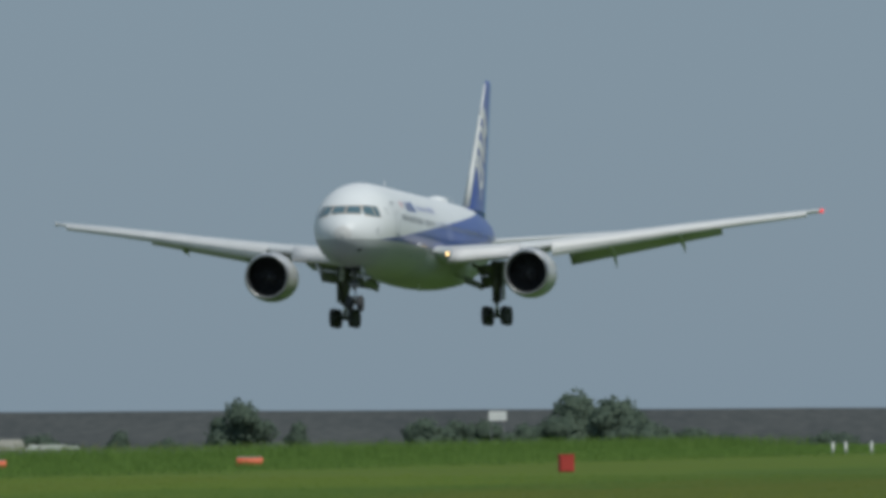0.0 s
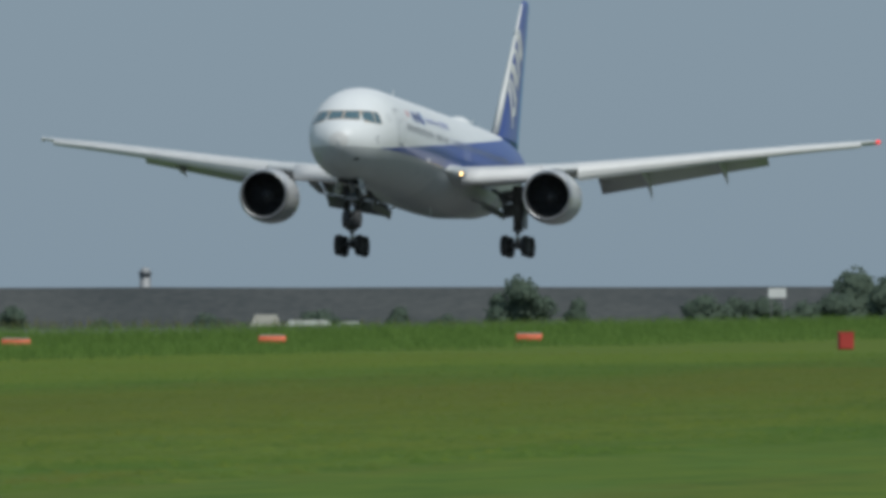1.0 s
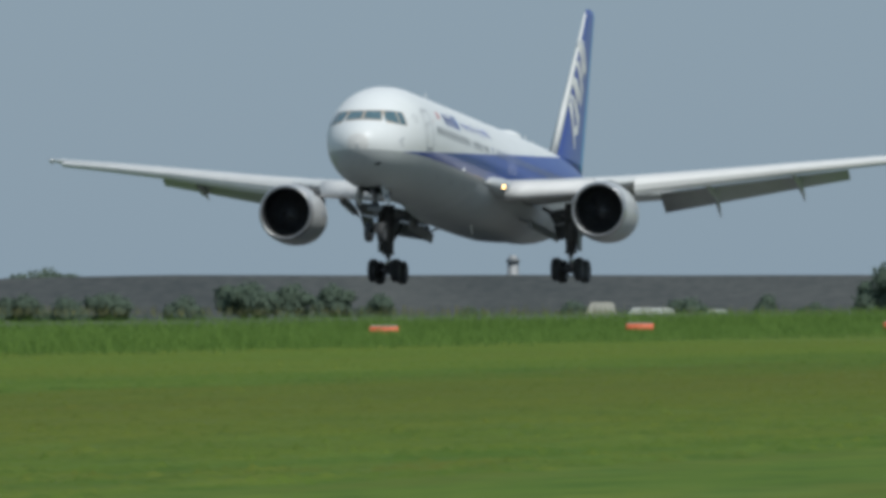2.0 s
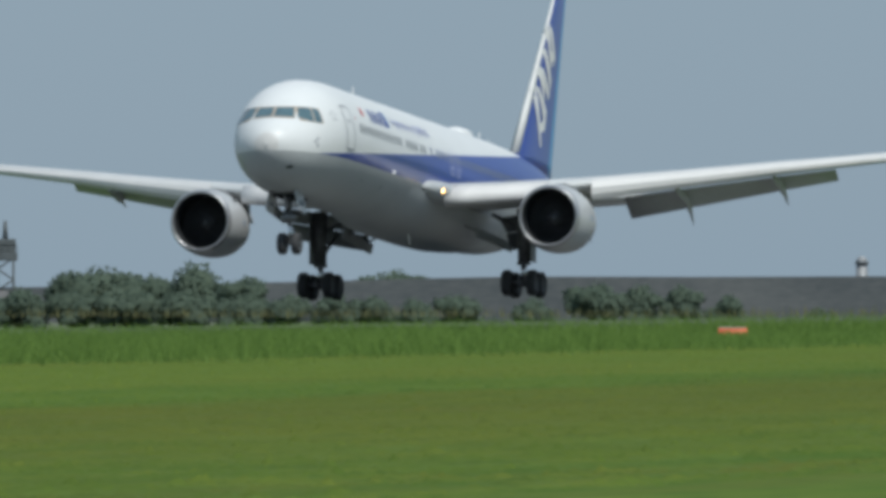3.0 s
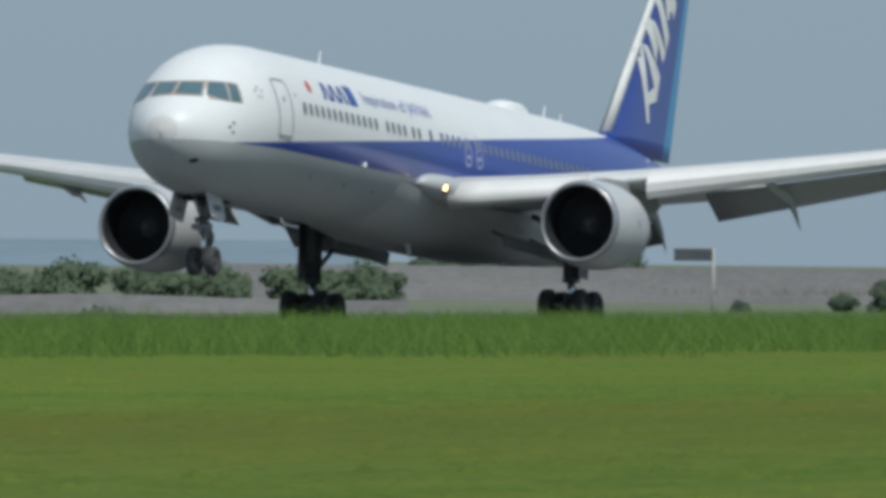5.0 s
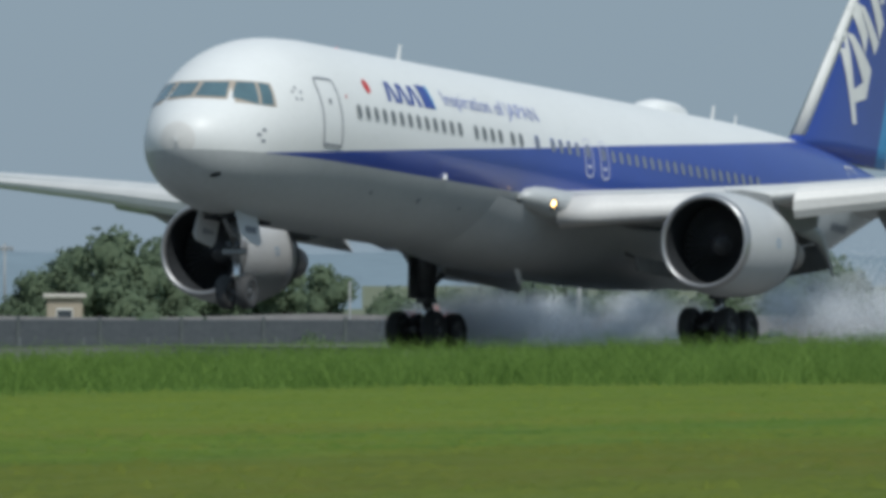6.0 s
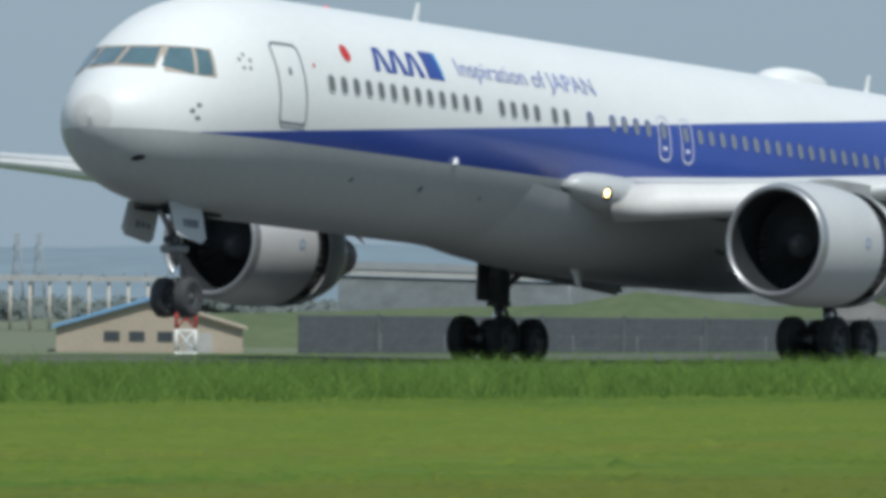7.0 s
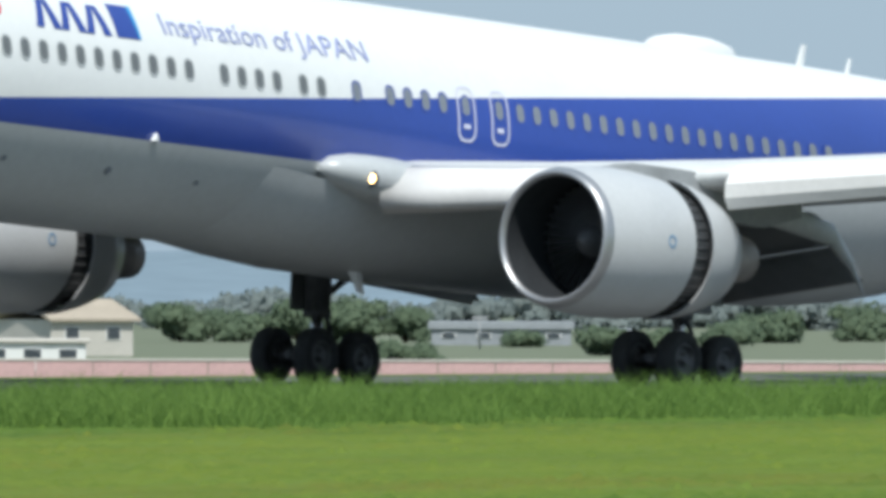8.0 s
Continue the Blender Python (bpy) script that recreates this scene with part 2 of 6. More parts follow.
# ---------------------------------------------------------------- mesh tools
class Shape:
    """Vertices and faces gathered for one mesh."""

    def __init__(self):
        self.v, self.f, self.m, self.smooth = [], [], [], []

    def add(self, verts, faces, mat=0, smooth=False):
        k = len(self.v)
        self.v += [tuple(p) for p in verts]
        for f in faces:
            self.f.append(tuple(i + k for i in f))
            self.m.append(mat)
            self.smooth.append(smooth)
        return self

    def loft(self, rings, mat=0, caps=True, smooth=True, closed=True, mats=None):
        k, n = len(self.v), len(rings[0])
        for r in rings:
            self.v += [tuple(p) for p in r]
        for i in range(len(rings) - 1):
            for j in range(n if closed else n - 1):
                a, b = k + i * n + j, k + i * n + (j + 1) % n
                self.f.append((a, b, b + n, a + n))
                self.m.append(mats(i, j) if mats else mat)
                self.smooth.append(smooth)
        if caps and closed:
            for ring, way in ((0, -1), (len(rings) - 1, 1)):
                self.f.append(tuple(k + ring * n + j for j in range(n))[::way])
                self.m.append(mat)
                self.smooth.append(False)
        return self

    def box(self, x0, y0, z0, x1, y1, z1, mat=0, bevel=0.0):
        c = min(bevel, abs(x1 - x0) / 3, abs(y1 - y0) / 3, abs(z1 - z0) / 3)
        if c <= 0:
            v = [(x, y, z) for z in (z0, z1) for x, y in ((x0, y0), (x1, y0), (x1, y1), (x0, y1))]
            return self.add(v, [(3, 2, 1, 0), (4, 5, 6, 7), (0, 1, 5, 4), (1, 2, 6, 5), (2, 3, 7, 6), (3, 0, 4, 7)], mat)
        rings = []
        for z, d in ((z0, c), (z0 + c, 0), (z1 - c, 0), (z1, c)):
            a0, a1, b0, b1 = x0 + d, x1 - d, y0 + d, y1 - d
            e = c - d if d else c
            e = max(e, c * 0.5)
            rings.append([(a0 + e, b0, z), (a1 - e, b0, z), (a1, b0 + e, z), (a1, b1 - e, z), (a1 - e, b1, z), (a0 + e, b1, z), (a0, b1 - e, z), (a0, b0 + e, z)])
        return self.loft(rings, mat, smooth=False)

    def tube(self, a, b, r0, r1=None, n=12, mat=0, caps=True):
        a, b = Vector(a), Vector(b)
        r1 = r0 if r1 is None else r1
        d = (b - a).normalized()
        s = d.orthogonal().normalized()
        t = d.cross(s)
        ring = lambda c, r: [c + s * (r * math.cos(2 * math.pi * i / n)) + t * (r * math.sin(2 * math.pi * i / n)) for i in range(n)]
        return self.loft([ring(a, r0), ring(b, r1)], mat, caps)

    def turned(self, profile, centre=(0, 0, 0), axis="x", n=32, mat=0, mats=None, caps=False, squash=1.0):
        """A solid of revolution: rows of (along the axis, radius)."""
        rings = []
        for s, r in profile:
            ring = []
            for i in range(n):
                a = 2 * math.pi * i / n
                p, q = r * math.cos(a), r * math.sin(a) * squash
                ring.append((centre[0] + s, centre[1] + p, centre[2] + q) if axis == "x" else
                            (centre[0] + p, centre[1] + s, centre[2] + q) if axis == "y" else
                            (centre[0] + p, centre[1] + q, centre[2] + s))
            rings.append(ring)
        return self.loft(rings, mat, caps, mats=mats)

    def mesh(self, name, mats):
        me = bpy.data.meshes.new(name)
        me.from_pydata(self.v, [], self.f)
        for m in mats if isinstance(mats, (list, tuple)) else [mats]:
            me.materials.append(m)
        me.polygons.foreach_set("material_index", self.m)
        me.polygons.foreach_set("use_smooth", self.smooth)
        bm = bmesh.new()
        bm.from_mesh(me)
        bmesh.ops.recalc_face_normals(bm, faces=bm.faces)
        bm.to_mesh(me)
        bm.free()
        me.update()
        return me


def part(name, shape, mats, parent=None, label="", at=None):
    me = shape.mesh(name, mats) if isinstance(shape, Shape) else shape
    ob = new(name, me)
    if parent:
        ob.parent = parent
    if at is not None:
        ob.matrix_basis = at
    return tagged(ob, label)


def thing(name, label, category, at=None, group="", kind=""):
    ob = new(name)
    ob.empty_display_size = 0.5
    if at is not None:
        ob.matrix_basis = at
    return tagged(ob, label, category, group, kind)


def smooth_step(x):
    x = min(1.0, max(0.0, x))
    return x * x * (3 - 2 * x)


def ground_height(x, y):
    """The airfield is level; beyond the runway and past its end the land lies lower."""
    fall = max(smooth_step((y - 178) / 105), smooth_step((x - 660) / 240), smooth_step((-x - 300) / 200))
    return -3.5 * fall


def spot(bearing, distance, sink=0.05):
    a = radians(bearing)
    x, y = distance * math.sin(a), distance * math.cos(a)
    return x, y, ground_height(x, y) - sink


def height_at(elevation, distance):
    return EYE + distance * math.tan(radians(elevation))


def facing(bearing, distance, turn=0.0, sink=0.05):
    """A pose on the ground with x to the right as seen by the camera, y away from it."""
    x, y, z = spot(bearing, distance, sink)
    return pose(x, y, z, 0, 0, -bearing + turn)


# ---------------------------------------------------------------- ground
def build_ground():
    s = Shape()
    xs = [-4200, -2500, -1200, -700, -500, -400, -300, -150, 0, 80, 150, 220, 300, 380, 460, 540, 620, 660, 700, 740, 780, 820, 860, 900, 960, 1100, 1500, 2200, 3200, 4600]
    ys = [-3500, -1500, -500, -100, 0, 40, 80, 110, 130, 150, 170, 178, 188, 198, 208, 218, 228, 238, 248, 258, 268, 276, 283, 310, 340, 420, 600, 900, 1500, 2400, 3400]
    v = [(x, y, ground_height(x, y)) for y in ys for x in xs]
    n = len(xs)
    s.add(v, [(j * n + i, j * n + i + 1, (j + 1) * n + i + 1, (j + 1) * n + i) for j in range(len(ys) - 1) for i in range(n - 1)], smooth=True)
    tagged(part("ground", s, field_grass), "level mown airfield grass with yellowish dry bands", "ground", kind="structure")
    r = Shape()
    r.box(-900, 139, -0.3, 700, 177, 0.02)
    tagged(part("runway", r, asphalt), "grey asphalt runway behind tall grass", "runway", kind="structure")


def blades(name, count, area, height, width, mat, label, seed, lean=0.35):
    """Grass blades as one mesh; area(rng, n) gives their feet."""
    rng = np.random.default_rng(seed)
    foot = area(rng, count)
    n = len(foot)
    x, y = foot[:, 0], foot[:, 1]
    clump = np.sin(x * 1.9 + 1.3 * np.sin(y * 1.1)) * np.sin(y * 2.3 + 0.8 * np.sin(x * 0.7)) + 0.6 * np.sin(x * 0.47 + y * 0.9)
    h = (rng.uniform(*height, n) * (1 + 0.17 * clump) * (1 + 0.22 * np.clip((x - 220) / 50, 0, 1)) * (1 - 0.6 * np.clip((x - 370) / 70, 0, 1) * (y < 131)))[:, None]
    a = rng.uniform(0, 2 * np.pi, n)
    side = np.stack([np.cos(a), np.sin(a), np.zeros(n)], 1) * (rng.uniform(*width, n)[:, None] / 2)
    b = rng.uniform(0, 2 * np.pi, n)
    tip = np.stack([np.cos(b), np.sin(b), np.zeros(n)], 1) * h * rng.uniform(0.05, lean, n)[:, None] + np.array([0, 0, 1.0]) * h
    mid = tip * 0.55
    mid[:, :2] *= 0.6
    v = np.stack([foot - side, foot + side, foot + mid + side * 0.8, foot + mid - side * 0.8, foot + tip], 1).reshape(-1, 3)
    k = np.arange(n)[:, None] * 5
    loops = np.concatenate([k + np.array([[0, 1, 2, 3]]), k + np.array([[3, 2, 4]])], 1).ravel()
    me = bpy.data.meshes.new(name)
    me.vertices.add(len(v))
    me.vertices.foreach_set("co", v.ravel())
    me.loops.add(len(loops))
    me.loops.foreach_set("vertex_index", loops)
    starts = np.stack([np.arange(n) * 7, np.arange(n) * 7 + 4], 1).ravel()
    me.polygons.add(len(starts))
    me.polygons.foreach_set("loop_start", starts)
    me.update(calc_edges=True)
    me.materials.append(mat)
    tagged(new(name, me), label, "grass", kind="stuff")


def verge_front(x):
    return 126 - 19 * np.clip((x - 150) / 110, 0, 1)


def verge_area(rng, n):
    x = 120 + 570 * rng.random(n) ** 1.35
    edge = verge_front(x) + 1.8 * np.sin(x * 0.21) + 1.3 * np.sin(x * 0.83 + 1) + 0.9 * np.sin(x * 2.3) + rng.exponential(1.0, n) * (1 + 5 * np.clip((x - 230) / 120, 0, 1)) - 1.0
    y = edge + (138.4 - edge) * rng.random(n)
    thick = np.sin(x * 0.9) + np.sin(x * 0.37 + y) + np.sin(x * 0.13 + 2)
    keep = rng.random(n) < 0.72 + 0.14 * thick
    foot = np.stack([x, y, np.full(n, -0.02)], 1)
    foot[:, 2] -= 0.22 * np.clip(1 - (y - edge) / 3.0, 0, 1) + 0.05 * np.abs(np.sin(x * 0.5 + y * 1.3))
    return foot[keep]


def edge_area(rng, n):
    x = rng.uniform(645, 700, n)
    y = rng.uniform(60, 260, n)
    return np.stack([x, y, np.full(n, -0.02)], 1)


def build_tufts(count):
    """Low soft cushions of mown grass over the field before the runway."""
    rng = np.random.default_rng(9)
    x, y = 70 + 350 * rng.random(count) ** 1.25, rng.uniform(40, 127, count)
    r, b = np.hypot(x, y), np.degrees(np.arctan2(x, y))
    keep = (r > 122) & (r < 430) & (b > 47) & (b < 80) & (y < verge_front(x) + 3)
    x, y, r = x[keep], y[keep], r[keep]
    n = len(x)
    wild = 0.5 + 0.5 * np.sin(x * 0.31 + y * 0.17) * np.sin(y * 0.41 - x * 0.07)
    wide = rng.uniform(0.08, 0.30, n)
    high = rng.uniform(0.012, 0.050, n) * (0.6 + 0.9 * wild) + 0.06 * (rng.random(n) < 0.02)
    turn = rng.uniform(0, 2 * np.pi, n)
    ring = [np.stack([x + wide * np.cos(turn + k * 2 * np.pi / 5), y + wide * np.sin(turn + k * 2 * np.pi / 5), np.full(n, -0.008)], 1) for k in range(5)]
    tip = np.stack([x + 0.3 * wide * np.cos(turn), y + 0.3 * wide * np.sin(turn), high], 1)
    v = np.stack(ring + [tip], 1).reshape(-1, 3)
    first = np.arange(n)[:, None, None] * 6
    loops = (first + np.array([[[k, (k + 1) % 5, 5] for k in range(5)]])).ravel()
    me = bpy.data.meshes.new("short_grass")
    me.vertices.add(len(v))
    me.vertices.foreach_set("co", v.ravel())
    me.loops.add(len(loops))
    me.loops.foreach_set("vertex_index", loops)
    me.polygons.add(5 * n)
    me.polygons.foreach_set("loop_start", np.arange(5 * n) * 3)
    me.polygons.foreach_set("use_smooth", np.ones(5 * n, dtype=bool))
    me.update(calc_edges=True)
    me.materials.append(field_grass)
    tagged(new("short_grass", me), "short tufted mown grass in green and yellowish bands", "grass", kind="stuff")


def build_grass():
    build_tufts(170000)
    blades("tall_grass", 430000, verge_area, (0.36, 0.72), (0.012, 0.036), tall_blades, "tall uncut green grass along the runway edge", 1, 1.7)
    blades("dry_grass", 4000, edge_area, (0.2, 0.5), (0.02, 0.06), dry_blades, "pale dry reeds at the field's edge", 4)


# ---------------------------------------------------------------- the airliner
GEAR_U, CENTRE_Z = 29.0, 4.917
NOSE_U = 2.08
STATIONS = [(0.0, 0.04, -0.66, -0.74), (0.12, 0.40, -0.32, -1.08), (0.45, 0.80, 0.02, -1.44), (1.0, 1.18, 0.36, -1.82), (1.6, 1.48, 0.66, -2.08),
            (2.3, 1.73, 1.06, -2.28), (3.0, 1.93, 1.52, -2.42), (3.7, 2.08, 1.88, -2.51), (4.6, 2.24, 2.22, -2.59), (5.6, 2.37, 2.45, -2.65),
            (7.0, 2.46, 2.62, -2.69), (9.0, 2.51, 2.705, -2.705), (20.0, 2.515, 2.705, -2.705), (34.0, 2.515, 2.705, -2.705), (37.0, 2.50, 2.70, -2.69),
            (40.0, 2.40, 2.68, -2.48), (43.0, 2.16, 2.60, -1.98), (46.0, 1.78, 2.44, -1.24), (49.0, 1.28, 2.14, -0.34), (51.8, 0.76, 1.76, 0.48),
            (53.8, 0.34, 1.40, 1.02), (54.3, 0.06, 1.25, 1.15)]
STATIONS = [(NOSE_U + u * (7.0 - NOSE_U) / 7.0 if u < 7 else u, half, top * (0.945 - 0.05 * max(0, 1 - u / 9) if top > 0 else 1), bottom) for u, half, top, bottom in STATIONS]


def section(u):
    """Half width, top and bottom of the hull at u metres behind the nose (smooth through the stations)."""
    k = max(1, min(len(STATIONS) - 1, next((i for i, s in enumerate(STATIONS) if s[0] >= u), len(STATIONS) - 1)))
    p0, p1, p2, p3 = (STATIONS[max(0, min(len(STATIONS) - 1, k + d))] for d in (-2, -1, 0, 1))
    t = (u - p1[0]) / (p2[0] - p1[0])
    t = min(1.0, max(0.0, t))
    h = p2[0] - p1[0]
    out = []
    for c in (1, 2, 3):
        d1 = (p2[c] - p0[c]) / max(1e-6, p2[0] - p0[0])
        d2 = (p3[c] - p1[c]) / max(1e-6, p3[0] - p1[0])
        slope = (p2[c] - p1[c]) / h
        d1 = 0 if d1 * slope < 0 else math.copysign(min(abs(d1), 3 * abs(slope)), slope)
        d2 = 0 if d2 * slope < 0 else math.copysign(min(abs(d2), 3 * abs(slope)), slope)
        a, b = t * t * t, t * t
        out.append((2 * a - 3 * b + 1) * p1[c] + (a - 2 * b + t) * h * d1 + (3 * b - 2 * a) * p2[c] + (a - b) * h * d2)
    return out


def air(u, v, w):
    """Hull coordinates (behind the nose, to port, above the hull's axis) in the airliner's space."""
    return (u - GEAR_U, -v, w + CENTRE_Z)


def skin(u, w, out=0.0, side=1):
    """The hull's surface at station u and height w."""
    half, top, bottom = section(u)
    zc, hz = (top + bottom) / 2, (top - bottom) / 2
    s = max(-1.0, min(1.0, (w - zc) / hz))
    a = math.asin(s)
    return air(u, side * (half + out) * math.cos(a), zc + (hz + out) * math.sin(a))


def front_u(v, w):
    return skin_front(v, w)[0] + GEAR_U


def skin_front(v, w, out=0.0):
    """The nose's surface at the offset v and height w."""
    lo, hi = NOSE_U, 6.5
    for _ in range(40):
        mid = (lo + hi) / 2
        half, top, bottom = section(mid)
        zc, hz = (top + bottom) / 2, (top - bottom) / 2
        if (v / half) ** 2 + ((w - zc) / hz) ** 2 > 1:
            lo = mid
        else:
            hi = mid
    p = air(hi, v, w)
    return (p[0] - out, p[1] - math.copysign(out * 0.5, v), p[2] + out * 0.6)


STRIPE = [(4.0, -0.97), (7.85, -0.66), (14.8, -0.11), (20.7, 0.345), (27.6, 0.92), (34.7, 1.48), (41.2, 2.02), (45.6, 2.40), (55, 3.2)]


def stripe_top(u):
    return float(np.interp(u, [p[0] for p in STRIPE], [p[1] for p in STRIPE]))


def stripe_low(u):
    return float(np.interp(u, [30, 36, 41, 46, 51], [-0.98, -0.55, 0.1, 0.9, 1.5]))


def build_hull(craft):
    s = Shape()
    us = [NOSE_U + k * (7.0 - NOSE_U) / 7.0 for k in (0.0, 0.03, 0.07, 0.12, 0.2, 0.3, 0.45, 0.6, 0.8, 1.0, 1.3, 1.6, 1.9, 2.2, 2.5, 2.8, 3.1, 3.4, 3.7, 4.1, 4.6, 5.1, 5.6, 6.3)]
    us += [7, 8, 9, 11, 13, 15, 17, 19, 21, 23, 25, 27, 29,
          31, 33, 34.5, 36, 37.5, 39, 40.5, 42, 43.5, 45, 46, 47.5, 49, 50.4, 51.8, 52.8, 53.8, 54.3]
    nw, nb, ng = 12, 6, 10
    rings = []
    for u in us:
        half, top, bottom = section(u)
        zc, hz = (top + bottom) / 2, (top - bottom) / 2
        low = max(-0.96, min(0.90, (stripe_low(u) - zc) / hz))
        high = max(low + 0.012, min(0.985, (stripe_top(u) - zc) / hz)) if u > 4.0 else low + 0.004
        a_high, a_low = math.asin(high), math.asin(low)
        port = [math.pi / 2 + (a_high - math.pi / 2) * i / nw for i in range(nw)]
        port += [a_high + (a_low - a_high) * i / nb for i in range(nb)]
        port += [a_low + (-math.pi / 2 - a_low) * i / ng for i in range(ng)]
        ring = [air(u, half * math.cos(a), zc + hz * math.sin(a)) for a in port]
        ring += [air(u, 0, bottom)]
        ring += [air(u, -half * math.cos(a), zc + hz * math.sin(a)) for a in reversed(port[1:])]
        rings.append(ring)
    total = len(rings[0])

    def paint(i, j):
        j = min(j, total - 1 - j)
        if j < nw:
            return 3 if us[i] < NOSE_U + 0.14 else 1 if us[i] > 44.9 else 0
        if j < nw + nb:
            return 1 if us[i] >= 3.9 else 2
        return 2
    s.loft(rings, caps=True, mats=paint)
    part("fuselage", s, [white_paint, blue_paint, grey_paint, radome_grey], craft, "white upper hull, blue band and grey belly")
    # wing to body fairing
    f = Shape()
    rows = []
    for u, grow in ((17.2, 0.0), (18.4, 0.25), (20, 0.6), (22, 0.9), (25, 1.0), (29, 1.0), (32, 0.9), (34.5, 0.55), (36.5, 0.0)):
        ring = []
        for i in range(25):
            a = math.pi * (0.13 + 0.74 * i / 24)
            c, d = math.cos(a), math.sin(a)
            half, drop = 2.36 + 0.42 * grow, 2.62 + 0.42 * grow
            k = 2.0 + 0.6 * grow
            ring.append(air(u, half * math.copysign(abs(c) ** (2 / k), c), -drop * abs(d) ** (2 / k)))
        rows.append(ring)
    f.loft(rows, closed=False)
    part("belly_fairing", f, grey_paint, craft)


def patch(s, corners, place, nu=6, nv=5, mat=0):
    """A curved patch between four corners (a, b): top left, top right, bottom right, bottom left."""
    grid = []
    for j in range(nv + 1):
        for i in range(nu + 1):
            p, q = i / nu, j / nv
            a = [(1 - p) * (1 - q) * corners[0][k] + p * (1 - q) * corners[1][k] + p * q * corners[2][k] + (1 - p) * q * corners[3][k] for k in (0, 1)]
            grid.append(place(*a))
    n = nu + 1
    s.add(grid, [(j * n + i, j * n + i + 1, (j + 1) * n + i + 1, (j + 1) * n + i) for j in range(nv) for i in range(nu)], mat, True)


def rounded(w, h, r, n=5):
    """Outline of a rounded rectangle round the origin."""
    pts = []
    for cx, cy, a0 in ((w / 2 - r, h / 2 - r, 0), (r - w / 2, h / 2 - r, 90), (r - w / 2, r - h / 2, 180), (w / 2 - r, r - h / 2, 270)):
        for i in range(n + 1):
            a = radians(a0 + 90 * i / n)
            pts.append((cx + r * math.cos(a), cy + r * math.sin(a)))
    full = []
    for p, q in zip(pts, pts[1:] + pts[:1]):
        k = 8 if math.dist(p, q) > 0.3 else 1
        full += [(p[0] + (q[0] - p[0]) * i / k, p[1] + (q[1] - p[1]) * i / k) for i in range(k)]
    return full


def ring_on_skin(s, u, w, outer, inner, out=0.012, mat=0, side=1):
    k = len(s.v)
    n = len(outer)
    s.v += [skin(u + a, w + b, out, side) for a, b in outer] + [skin(u + a, w + b, out, side) for a, b in inner]
    for i in range(n):
        j = (i + 1) % n
        s.f.append((k + i, k + j, k + n + j, k + n + i))
        s.m.append(mat)
        s.smooth.append(False)


